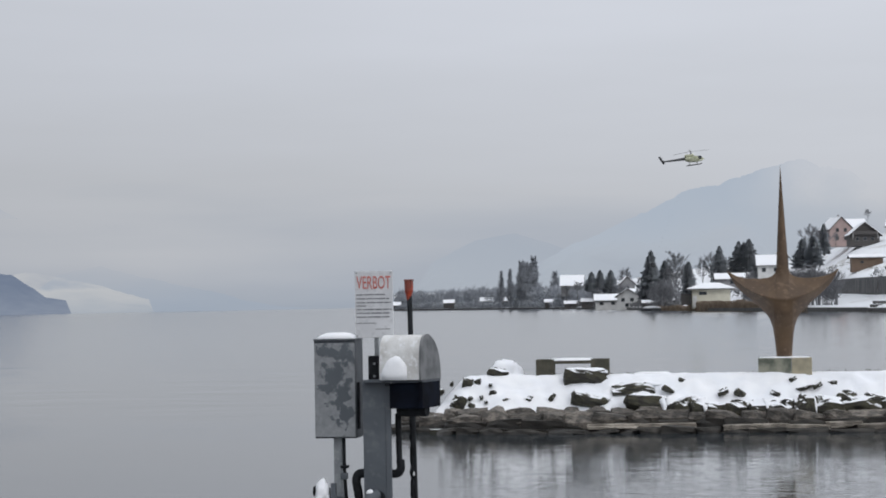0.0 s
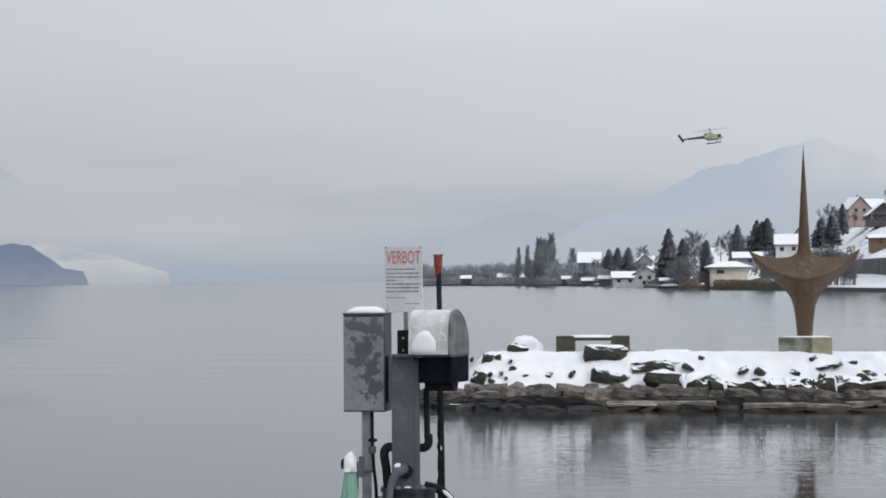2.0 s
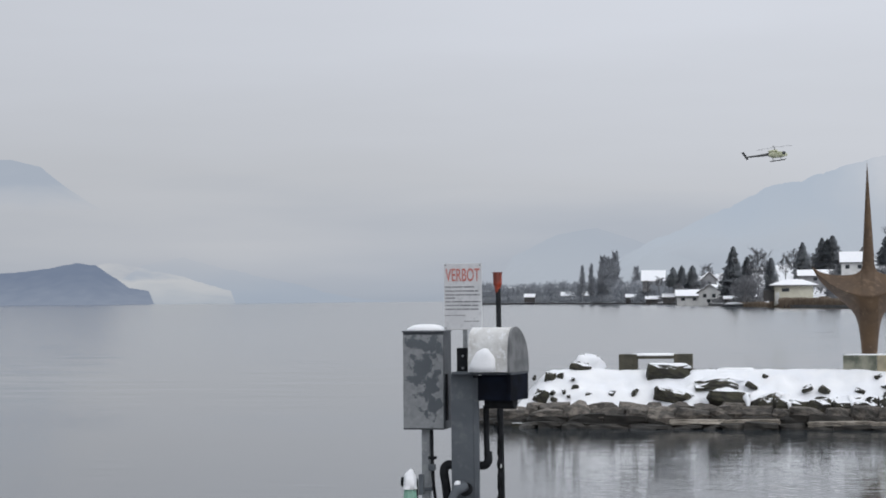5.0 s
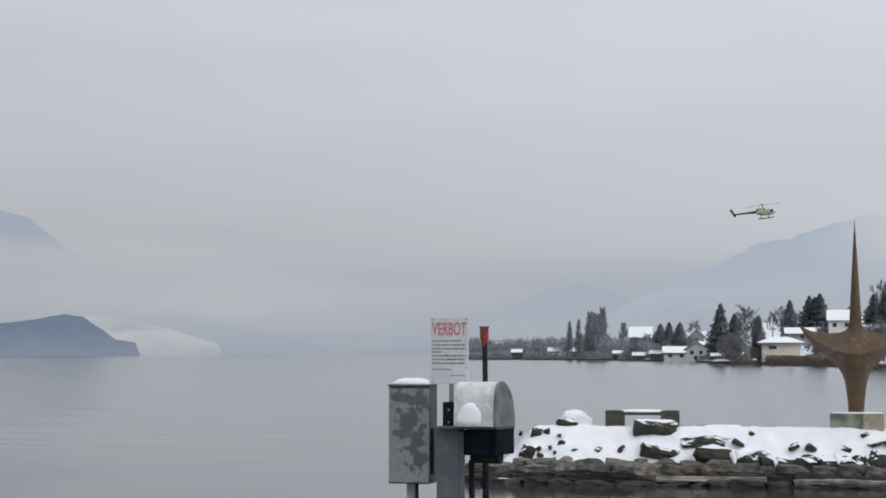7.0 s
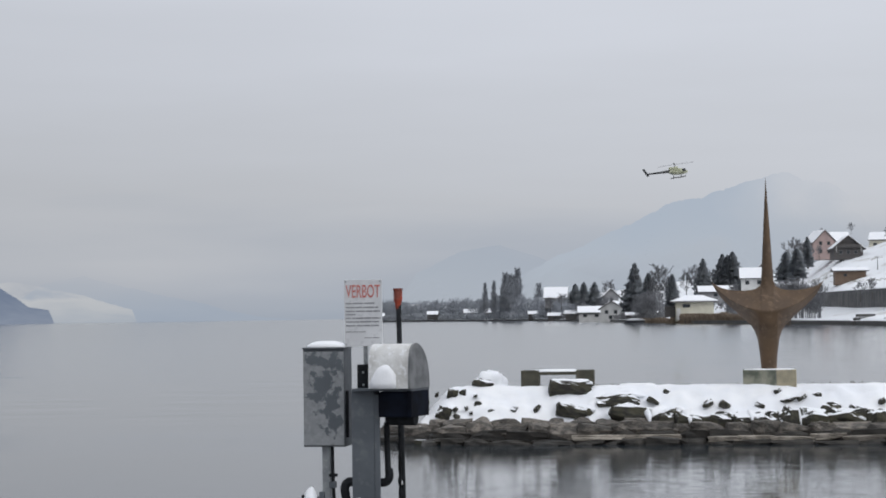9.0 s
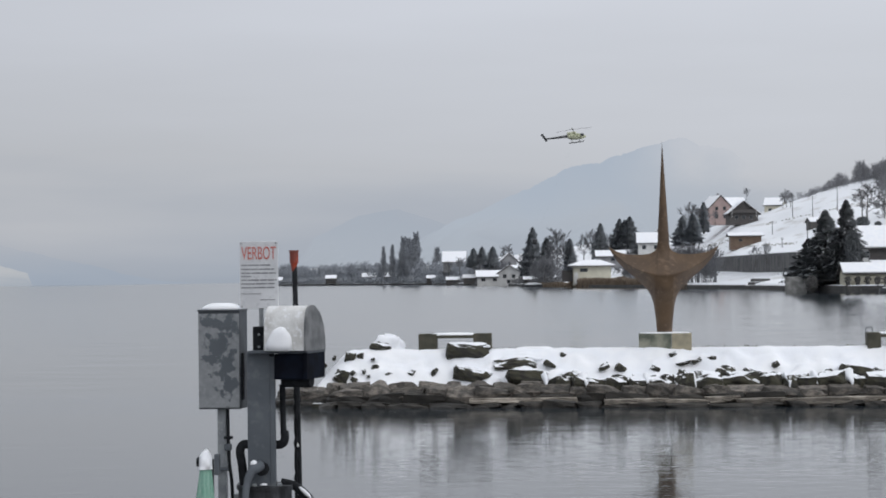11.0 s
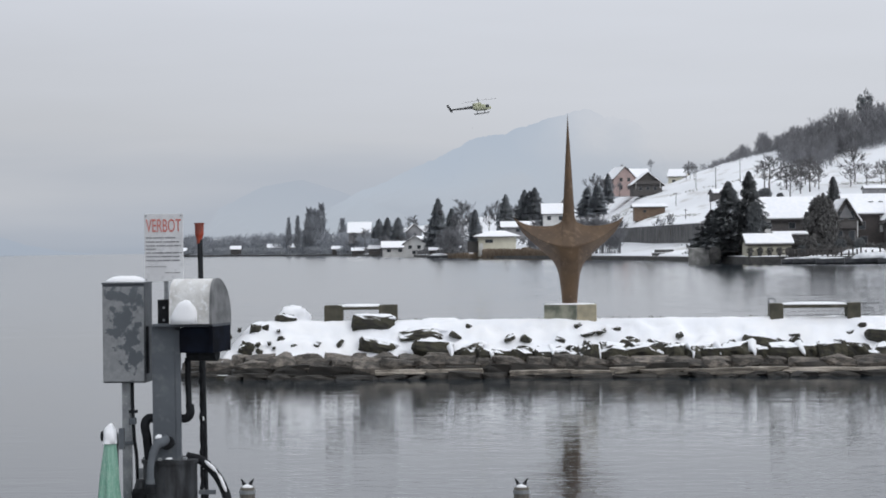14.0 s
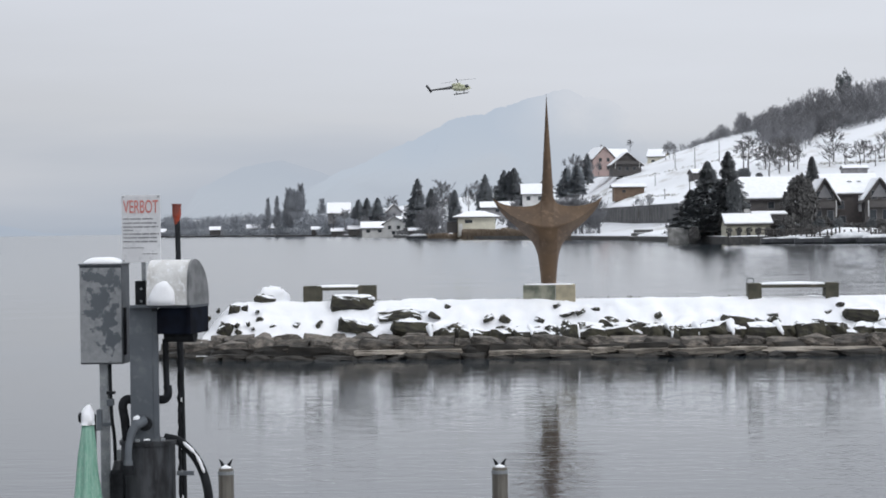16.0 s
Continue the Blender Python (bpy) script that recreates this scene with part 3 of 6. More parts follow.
# pipes
bm = bmesh.new()
tube(bm, bend([L(-2.768, 2.033, -0.02), L(-2.765, 1.788, -0.02), L(-2.76, 1.69, -0.03)]), 0.022, 10)
part("pipe", bm, DARK, station, "dark down pipe", smooth=True)
bm = bmesh.new()
tube(bm, bend([L(-2.755, 1.698, -0.03), L(-2.752, 1.637, -0.03), L(-2.777, 1.6, -0.03), L(-2.835, 1.597, -0.03)]), 0.031, 12)
part("elbow", bm, DARK, station, "black elbow joint", smooth=True)
bm = bmesh.new()
tube(bm, bend([L(-2.992, 1.594, -0.03), L(-3.053, 1.599, -0.03), L(-3.083, 1.554, -0.03), L(-3.068, 1.443, -0.03), L(-3.054, 1.28, -0.03)]), 0.033, 12)
part("elbow", bm, DARK, station, "black bent pipe", smooth=True)
bm = bmesh.new()
tube(bm, bend([L(-2.911, 1.454, -0.13), L(-2.953, 1.43, -0.20), L(-2.987, 1.361, -0.22), L(-3.001, 1.259, -0.24), L(-3.003, 1.128, -0.24), ]), [0.040] * 7 + [0.030] * 6 + [0.026] * 9 + [0.032] * 3, 12)
nozzle = part("nozzle", bm, STEEL, station, "worn metal nozzle pipe", smooth=True)
bm = bmesh.new()
tube(bm, [L(-2.903, 1.43, y) for y in (-0.10, -0.15)], 0.048, 14)
part("flange", bm, DARK, station)
part("snow_cap", heap(0.05, 0.06, 0.03, 5), SNOW, station, "", smooth=True).matrix_basis = pose(*L(-2.952, 1.467, -0.18))
part("snow_cap", heap(0.05, 0.05, 0.012, 6), SNOW, station, "", smooth=True).matrix_basis = pose(*L(-2.888, 1.315, -0.14))
bm = bmesh.new()
tube(bm, bend([L(-2.798, 1.315, 0.05), L(-2.683, 1.281, 0.05), L(-2.57, 1.166, 0.04), L(-2.498, 1.01, 0.02), L(-2.468, 0.806, 0.0), L(-2.472, 0.438, 0.0)]), 0.033, 12)
hose = part("hose", bm, DARK, station, "thick black hose with snow on it", smooth=True)
bm = bmesh.new()
tube(bm, bend([L(-2.658, 1.285, 0.02), L(-2.561, 1.19, 0.01), L(-2.501, 1.059, 0.0)]), [0.004] + [0.014] * 4 + [0.006] * 2 + [0.012] * 5 + [0.004], 8)
part("snow_layer", bm, SNOW, hose, smooth=True)
part("valve_body", col_at(-3.175, -3.065, 0.4, 1.10, 0.14, -0.04, 0.03), DARK, station, "black valve body beside the drum")
bm = bmesh.new()
tube(bm, [L(-3.12, 1.08, -0.04), L(-3.12, 1.16, -0.04)], [0.05, 0.03], 12)
part("valve_cap", bm, STEEL_DARK, station)
bm = bmesh.new()
tube(bm, [L(-3.001, 1.15, -0.24), L(-3.003, 1.08, -0.24)], 0.040, 14)
part("nozzle_collar", bm, DARK, nozzle, "black collar of the nozzle")
part("clamp", col_at(-2.711, -2.588, 1.04, 1.072, 0.03, 0.05), STEEL, station)

# cabinet on its own post
cab = thing("switch_cabinet", -3.213, PY - 0.02, 0.4, "grey metal switch cabinet with peeling paint on a post", "cabinet")
cz0, cz1 = 1.854 - 0.4, 2.569 - 0.4
cw = 0.312
part("body", blk(0, 0.13, (cz0 + cz1) / 2, cw, 0.25, cz1 - cz0, 0.006), CABINET, cab, "mottled grey housing")
part("door", blk(0, -0.004, (cz0 + cz1) / 2 - 0.004, cw - 0.012, 0.016, cz1 - cz0 - 0.03, 0.004), PEELING, cab, "door with flaking paint")
part("lid", blk(0, 0.125, cz1 + 0.006, cw + 0.006, 0.275, 0.012, 0.003), CABINET, cab)
part("hinge_strip", blk(cw / 2 + 0.008, 0.05, (cz0 + cz1) / 2 - 0.12, 0.014, 0.05, 0.34, 0.002), DARK, cab)
part("lock", blk(cw / 2 - 0.03, -0.014, (cz0 + cz1) / 2 - 0.03, 0.016, 0.012, 0.03, 0.003), GALV, cab)
part("snow_layer", heap(0.29, 0.22, 0.05, 3), SNOW, cab, "cushion of snow on the lid", smooth=True).matrix_basis = pose(0.0, 0.10, cz1 + 0.010)
part("post", blk(-0.004, 0.10, cz0 / 2 - 0.0, 0.062, 0.062, cz0, 0.006), GALV, cab, "galvanised post")
bm = bmesh.new()
tube(bm, bend([(0.045, 0.06, cz0), (0.047, 0.06, cz0 - 0.2), (0.055, 0.06, cz0 - 0.4), (0.075, 0.06, cz0 - 0.65), (0.07, 0.06, 0.0)]), 0.013, 8)
part("cable", bm, DARK, cab, smooth=True)
part("cable_joint", blk(0.05, 0.06, cz0 - 0.21, 0.06, 0.04, 0.022, 0.003), DARK, cab)
part("cable_joint", blk(0.046, 0.06, cz0 - 0.28, 0.05, 0.05, 0.05, 0.008), STEEL, cab)
part("bracket", blk(0.12, 0.08, cz0 - 0.66, 0.11, 0.05, 0.075, 0.006), GALV, cab)
part("bracket", blk(0.0, 0.10, cz0 - 0.44, 0.10, 0.09, 0.025, 0.004), STEEL, cab)

# notice board
sign = thing("notice_sign", -2.924, PY + 0.04, 0.4, "white warning sign with red heading on a thin pole", "sign")
sz0, sz1, sw = 2.586 - 0.4, 3.075 - 0.4, 0.284
board = part("board", blk(0, 0, (sz0 + sz1) / 2, sw, 0.012, sz1 - sz0, 0.003), SIGN_WHITE, sign, "white enamel plate")
part("pole", blk(0.01, -0.03 + 0.052, (zc - 0.4 + sz1) / 2 - 0.05, 0.03, 0.03, sz1 - zc + 0.4 - 0.1, 0.004), GALV, sign)
part("pole_clamp", blk(0.006, -0.06, zc - 0.4 + 0.095, 0.077, 0.07, 0.185, 0.006), DARK, sign, "black clamp")
for k in (0.04, 0.13):
    part("bolt", blk(0.006 + 0.008, -0.098, zc - 0.4 + k, 0.016, 0.01, 0.016, 0.003), GALV, sign)
curve = bpy.data.curves.new("heading", "FONT")
curve.body, curve.size, curve.align_x, curve.extrude, curve.offset = "VERBOT", 0.098, "CENTER", 0.0012, 0.0004
tmp = new("heading_tmp", curve)
dg = bpy.context.evaluated_depsgraph_get()
dg.update()
me = bpy.data.meshes.new_from_object(tmp.evaluated_get(dg))
bpy.data.objects.remove(tmp)
me.materials.clear()
me.materials.append(SIGN_RED)
wide = max(v.co.x for v in me.vertices) - min(v.co.x for v in me.vertices)
head = new("heading", me)
head.parent = board
head["label"] = "red heading VERBOT"
head.matrix_basis = pose(0, -0.0085, sz1 - 0.131, 90) @ Matrix.Diagonal((sw * 0.90 / wide, 1.36, 1, 1))
rnd = random.Random(21)
for w, thick, dz, x0 in ((0.78, 0.010, 0.174, 0.04), (0.86, 0.010, 0.204, 0.04), (0.90, 0.010, 0.232, 0.04), (0.29, 0.010, 0.256, 0.04), (0.92, 0.010, 0.283, 0.04),
                         (0.87, 0.010, 0.310, 0.04), (0.87, 0.010, 0.338, 0.04), (0.52, 0.006, 0.383, 0.04), (0.42, 0.006, 0.427, 0.53)):
    x = x0
    while x < x0 + w - 0.02:
        n = min(rnd.uniform(0.12, 0.36), x0 + w - x)
        part("text_line", blk((x + n / 2 - 0.5) * sw, -0.0075, sz1 - dz, n * sw, 0.002, thick), SIGN_INK, board)
        x += n + 0.022
for sx in (-1, 1):
    for zz in (sz0 + 0.014, sz1 - 0.014):
        part("screw", blk(sx * (sw / 2 - 0.014), -0.008, zz, 0.011, 0.006, 0.011, 0.002), GALV, board)

# marker rod with a red head
rod = thing("marker_rod", -2.75, PY + 0.5, 0.0, "thin dark rod with a weathered red head", "marker")
rz1, rz0 = 2.87, 3.013
bm = bmesh.new()
tube(bm, [(0.034, 0, -0.3), (0.03, 0, 0.8), (0.004, 0, rz1 + 0.02)], 0.020, 10)
part("rod", bm, DARK, rod, "dark steel rod", smooth=True)
bm = bmesh.new()
tube(bm, [(0, 0, rz1 - 0.012), (0, 0, rz1 + 0.03), (0, 0, rz1 + 0.055), (0, 0, rz0 - 0.012), (0, 0, rz0 - 0.011), (0, 0, rz0)], [0.019, 0.024, 0.033, 0.034, 0.038, 0.038], 14)
part("head", bm, RED, rod, "weathered red plastic head")
bm = bmesh.new()
tube(bm, [(0.004 + 0.003 * math.sin(k * 2.1), -0.02 + 0.003 * math.cos(k * 2.1), 2.05 - 0.044 * k) for k in range(48)], [0.011 + 0.006 * (k % 2) for k in range(48)], 6)
part("chain", bm, DARK, rod, "dark hanging chain")
rnd = random.Random(5)
for k in range(9):
    z = 0.5 + 1.1 * rnd.random()
    part("snow_patch", heap(0.022, 0.02, rnd.uniform(0.02, 0.05), k, 0.2, 0), SNOW, rod, smooth=True).matrix_basis = pose(0.006 + 0.012 * rnd.random(), -0.016, z)

# green net hung on a short post
net = thing("net_bundle", -3.269, PY - 0.25, 0.4, "mint green netting draped over a snow-capped post", "net")
nz = 1.53 - 0.4
part("post", blk(0.01, 0.05, nz / 2 - 0.01, 0.07, 0.07, nz - 0.02, 0.008), STEEL, net)
bm = bmesh.new()
n, m = 28, 12
rows = []
for j in range(m + 1):
    t = j / m
    z = nz - 0.06 - t * 0.95
    r = 0.036 + 0.072 * t ** 0.9
    row = []
    for i in range(n):
        a = math.tau * i / n
        k = 1 + 0.22 * math.sin(a * 7 + 2 * noise.noise(Vector((a, t * 2, 1)))) * min(1, t * 3 + 0.2) + 0.15 * noise.noise(Vector((math.cos(a) * 2, math.sin(a) * 2, t * 4)))
        row.append(bm.verts.new((math.cos(a) * r * k - 0.02 * t, math.sin(a) * r * k * 0.8, z)))
    rows.append(row)
for p, q in zip(rows, rows[1:]):
    for i in range(n):
        bm.faces.new((p[i], p[(i + 1) % n], q[(i + 1) % n], q[i]))
bm.faces.new(rows[0])
bmesh.ops.recalc_face_normals(bm, faces=bm.faces[:])
part("netting", bm, MINT, net, "folds of mint green net", smooth=True)
part("snow_cap", heap(0.095, 0.10, 0.13, 7, 0.3), SNOW, net, smooth=True).matrix_basis = pose(0, 0, nz - 0.09)
bm = bmesh.new()
tube(bm, [(-0.02, 0.02, nz - 0.04), (-0.065, 0.02, nz - 0.04)], 0.035, 10)
part("knob", bm, DARK, net)
part("side_bracket", blk(0.075, 0.05, nz - 0.06, 0.035, 0.05, 0.15, 0.004), STEEL, net)

# mooring piles
def pile(x, y, top):
    p = thing("mooring_pile", x, y, -0.8, "grey wooden mooring pile with a capped top in the water", "pile", group="mooring piles")
    bm = bmesh.new()
    tube(bm, [(0, 0, 0), (0, 0, top + 0.8 - 0.03), (0, 0, top + 0.8)], [0.076, 0.074, 0.066], 14)
    part("post", bm, PILE, p)
    bm = bmesh.new()
    tube(bm, [(0, 0, top + 0.74), (0, 0, top + 0.775)], 0.080, 14)
    part("band", bm, GALV, p)
    for s in (-1, 1):
        bm = bmesh.new()
        tube(bm, [(s * 0.012, 0, top + 0.79), (s * 0.035, 0, top + 0.84), (s * 0.062, 0, top + 0.885)], [0.02, 0.016, 0.003], 6)
        part("spike", bm, DARK, p)
    part("snow_cap", heap(0.10, 0.10, 0.03, x), SNOW, p, smooth=True).matrix_basis = pose(0, 0, top + 0.798)
    return p


pile(-3.099, 19.0, 0.534)
pile(-0.474, 19.0, 0.526)


# ---- far shore: land, hill and mountains ----
EYE = 2.8
SHORE = [(-0.1967, 1260), (-0.163, 1200), (-0.1171, 1040), (-0.0829, 820), (-0.0644, 660), (-0.0402, 560), (0.0079, 480), (0.0361, 432), (0.0782, 335), (0.1006, 308), (0.1668, 296), (0.34, 280)]
RIDGE = [(-0.1967, -0.0005), (-0.163, -0.0003), (-0.1171, 0.001), (-0.0772, 0.0075), (-0.0317, 0.0165), (-0.0034, 0.0185), (0.0192, 0.0225), (0.0333, 0.0285), (0.0529, 0.0325), (0.0782, 0.0420), (0.1034, 0.0475), (0.134, 0.0505), (0.1668, 0.0600), (0.34, 0.085)]
BACK = [(-0.1967, 1700), (-0.1171, 1500), (-0.0317, 1000), (0.0361, 700), (0.1668, 640), (0.34, 620)]


def land(u, d):
    """Height of the land at the distance d along the line of sight u."""
    s, r, e = table(SHORE, u), table(BACK, u), table(RIDGE, u)
    t = (d - s) / (r - s)
    if t <= 0:
        return 0.7 + t * 60
    e0 = (1.1 - EYE) / s
    k = min(t, 1.0)
    z = EYE + d * (e0 + (e - e0) * (0.75 * k + 0.25 * step(0, 1, k)))
    if t > 1:
        z = EYE + r * e + (d - r) * 0.02
    return z + 0.5 * noise.noise(Vector((u * 60, d * 0.012, 3))) * step(0.05, 0.3, t)


def spot(u, e):
    """Where the line of sight u, e meets the land."""
    lo, hi = table(SHORE, u) + 1, table(BACK, u)
    for _ in range(24):
        mid = (lo + hi) / 2
        if (land(u, mid) - EYE) / mid < e:
            lo = mid
        else:
            hi = mid
    return u * lo, lo, land(u, lo)


def at(u, d, up=0.0):
    return u * d, d, land(u, d) + up


bm = bmesh.new()
us = np.linspace(-0.1967, 0.34, 150)
rows = []
for u in us:
    s, r = table(SHORE, u), table(BACK, u)
    ds = [s - 1.0] + [s + (r - s) * (k / 44) ** 1.15 for k in range(45)] + [r * 1.06, r * 1.2, r * 1.5]
    rows.append([bm.verts.new((u * d, d, land(u, d) if k else -1.0)) for k, d in enumerate(ds)])
for p, q in zip(rows, rows[1:]):
    for i in range(len(p) - 1):
        bm.faces.new((p[i], q[i], q[i + 1], p[i + 1]))
ground = part("ground", bm, SNOW_HILL, smooth=True)
tagged(ground, "snow-covered hillside and shore across the lake", "hillside", kind="structure")


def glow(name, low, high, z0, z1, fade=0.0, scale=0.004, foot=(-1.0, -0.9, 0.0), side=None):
    """Self-lit far distance with mist painted in: tones by height that fade into cloud."""
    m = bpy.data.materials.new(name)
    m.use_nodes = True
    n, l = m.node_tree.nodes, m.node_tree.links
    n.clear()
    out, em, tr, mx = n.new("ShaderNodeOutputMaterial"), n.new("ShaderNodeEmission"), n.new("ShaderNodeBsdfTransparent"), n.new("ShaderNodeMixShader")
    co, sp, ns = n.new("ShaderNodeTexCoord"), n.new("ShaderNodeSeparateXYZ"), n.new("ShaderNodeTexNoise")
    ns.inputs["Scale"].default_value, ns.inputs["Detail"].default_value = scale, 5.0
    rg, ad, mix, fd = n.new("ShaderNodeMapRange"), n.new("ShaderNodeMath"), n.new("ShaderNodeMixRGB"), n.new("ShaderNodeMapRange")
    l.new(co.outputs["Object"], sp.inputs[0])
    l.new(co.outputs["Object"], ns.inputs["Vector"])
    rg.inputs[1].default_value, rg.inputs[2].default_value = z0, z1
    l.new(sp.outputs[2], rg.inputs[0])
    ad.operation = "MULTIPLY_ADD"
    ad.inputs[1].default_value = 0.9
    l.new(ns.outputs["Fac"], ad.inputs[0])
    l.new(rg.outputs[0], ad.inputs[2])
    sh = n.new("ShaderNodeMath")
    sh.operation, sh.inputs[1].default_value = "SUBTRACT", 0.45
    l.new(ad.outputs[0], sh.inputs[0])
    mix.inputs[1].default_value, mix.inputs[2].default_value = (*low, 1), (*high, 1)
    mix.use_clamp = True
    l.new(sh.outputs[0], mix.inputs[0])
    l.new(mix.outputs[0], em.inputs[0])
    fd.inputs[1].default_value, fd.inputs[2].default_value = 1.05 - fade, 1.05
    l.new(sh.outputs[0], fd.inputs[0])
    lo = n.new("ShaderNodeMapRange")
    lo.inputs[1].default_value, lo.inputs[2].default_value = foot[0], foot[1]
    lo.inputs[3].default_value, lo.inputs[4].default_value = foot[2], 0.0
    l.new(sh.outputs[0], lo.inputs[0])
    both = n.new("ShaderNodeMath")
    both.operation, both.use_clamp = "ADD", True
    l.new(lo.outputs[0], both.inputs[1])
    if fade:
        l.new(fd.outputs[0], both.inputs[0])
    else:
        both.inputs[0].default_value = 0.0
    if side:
        # painted cloud: the far flank turns transparent in wisps
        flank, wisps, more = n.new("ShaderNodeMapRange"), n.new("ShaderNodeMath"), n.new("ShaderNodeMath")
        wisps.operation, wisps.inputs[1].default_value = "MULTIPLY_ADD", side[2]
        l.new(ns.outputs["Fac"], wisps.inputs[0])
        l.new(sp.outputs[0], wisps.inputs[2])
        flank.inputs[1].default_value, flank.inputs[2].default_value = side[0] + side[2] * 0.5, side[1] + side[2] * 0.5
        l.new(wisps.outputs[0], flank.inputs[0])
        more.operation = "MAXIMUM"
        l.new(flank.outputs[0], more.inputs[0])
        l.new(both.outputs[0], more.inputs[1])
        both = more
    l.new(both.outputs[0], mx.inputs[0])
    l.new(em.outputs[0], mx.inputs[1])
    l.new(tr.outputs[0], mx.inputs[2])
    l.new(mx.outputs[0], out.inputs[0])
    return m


def ridge(line, d, material, label, wob=0.0008, base=-0.003, freq=60):
    """A mountain: foot at the distance d, crest a little farther, with an uneven skyline."""
    bm = bmesh.new()
    u0, u1 = line[0][0], line[-1][0]
    rows = []
    for k in range(181):
        u = u0 + (u1 - u0) * k / 180
        e = table(line, u) + wob * (noise.noise(Vector((u * freq, 1, 0))) + 0.5 * noise.noise(Vector((u * freq * 3.1, 4, 0))) + 0.3 * noise.noise(Vector((u * freq * 8, 4, 2))))
        rows.append([bm.verts.new((u * (d + 260 * t), d + 260 * t, EYE + (d + 260 * t) * (base + (e - base) * t))) for t in (0, 0.35, 0.7, 1.0)])
    for p, q in zip(rows, rows[1:]):
        for i in range(3):
            bm.faces.new((p[i], q[i], q[i + 1], p[i + 1]))
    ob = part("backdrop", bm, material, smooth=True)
    return tagged(ob, label, "mountain", kind="structure")


# backdrop ridges glow in haze colours and take no light
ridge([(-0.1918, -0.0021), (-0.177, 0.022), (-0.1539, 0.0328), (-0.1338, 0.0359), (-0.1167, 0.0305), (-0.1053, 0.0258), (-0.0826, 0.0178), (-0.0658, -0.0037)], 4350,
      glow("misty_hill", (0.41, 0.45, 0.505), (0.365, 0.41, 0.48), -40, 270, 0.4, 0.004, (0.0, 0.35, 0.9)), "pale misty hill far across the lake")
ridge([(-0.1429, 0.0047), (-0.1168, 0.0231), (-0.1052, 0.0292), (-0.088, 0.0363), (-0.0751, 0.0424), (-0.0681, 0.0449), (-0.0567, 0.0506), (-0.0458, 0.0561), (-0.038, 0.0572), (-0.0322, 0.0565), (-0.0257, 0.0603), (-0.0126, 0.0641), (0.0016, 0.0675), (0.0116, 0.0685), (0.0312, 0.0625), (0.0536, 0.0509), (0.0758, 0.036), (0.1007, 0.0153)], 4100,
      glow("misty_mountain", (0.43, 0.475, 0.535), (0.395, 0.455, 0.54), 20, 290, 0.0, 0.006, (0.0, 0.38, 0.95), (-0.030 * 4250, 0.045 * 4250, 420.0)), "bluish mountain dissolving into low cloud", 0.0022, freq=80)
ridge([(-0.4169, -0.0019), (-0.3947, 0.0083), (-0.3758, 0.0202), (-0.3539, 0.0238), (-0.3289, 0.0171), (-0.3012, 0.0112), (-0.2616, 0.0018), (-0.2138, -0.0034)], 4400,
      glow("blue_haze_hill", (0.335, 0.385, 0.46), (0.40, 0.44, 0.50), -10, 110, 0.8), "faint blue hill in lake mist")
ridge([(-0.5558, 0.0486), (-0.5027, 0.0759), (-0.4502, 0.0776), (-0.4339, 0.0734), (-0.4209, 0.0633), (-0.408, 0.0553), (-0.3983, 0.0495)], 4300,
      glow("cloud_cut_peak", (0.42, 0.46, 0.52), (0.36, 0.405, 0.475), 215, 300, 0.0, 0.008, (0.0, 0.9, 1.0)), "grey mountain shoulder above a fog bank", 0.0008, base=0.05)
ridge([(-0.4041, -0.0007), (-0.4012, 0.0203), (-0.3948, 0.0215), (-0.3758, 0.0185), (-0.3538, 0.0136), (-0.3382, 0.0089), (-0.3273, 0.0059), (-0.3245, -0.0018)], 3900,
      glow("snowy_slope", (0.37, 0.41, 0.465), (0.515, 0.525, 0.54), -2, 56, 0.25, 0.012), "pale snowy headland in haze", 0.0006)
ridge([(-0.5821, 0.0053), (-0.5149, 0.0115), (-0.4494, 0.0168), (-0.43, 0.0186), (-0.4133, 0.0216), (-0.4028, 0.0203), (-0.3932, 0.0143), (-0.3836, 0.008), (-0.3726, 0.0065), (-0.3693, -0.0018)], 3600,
      glow("wooded_headland", (0.235, 0.275, 0.35), (0.165, 0.205, 0.285), -10, 60, 0.0, 0.03), "wooded headland blued by painted haze", 0.0007)

# ---- far shore materials ----
# firs and evergreens: base colours lifted, firs slightly blued, as painted haze
FIR = mat("fir_needles", (0.115, 0.125, 0.132), (0.16, 0.170, 0.178), 0.9, scale=0.8, vary=0.3, spots=(0.085, 0.094, 0.096))
EVERGREEN = mat("dark_evergreen", (0.090, 0.089, 0.088), (0.125, 0.123, 0.12), 0.9, scale=0.7, vary=0.3)
TWIG = mat("bare_twigs", (0.095, 0.092, 0.094), (0.15, 0.147, 0.15), 0.9, scale=0.6, vary=0.25, snow=0.02)
# distance haze painted into the twig colour: paler and bluer
TWIG_FAR = mat("haze_paled_twigs", (0.25, 0.268, 0.298), (0.30, 0.318, 0.345), 0.9, scale=0.3, vary=0.2)
# same needles for firs past 600 m, with haze painted in
FIR_FAR = mat("haze_paled_fir_needles", (0.20, 0.218, 0.238), (0.25, 0.268, 0.288), 0.9, scale=0.8, vary=0.25)
# middle-distance twigs, lightened a little as painted haze
TWIG_MID = mat("haze_tinted_twigs", (0.125, 0.128, 0.138), (0.17, 0.174, 0.185), 0.9, scale=0.6, vary=0.25)
BARK = mat("bark", (0.055, 0.047, 0.042), (0.08, 0.07, 0.062), 0.9, scale=2)
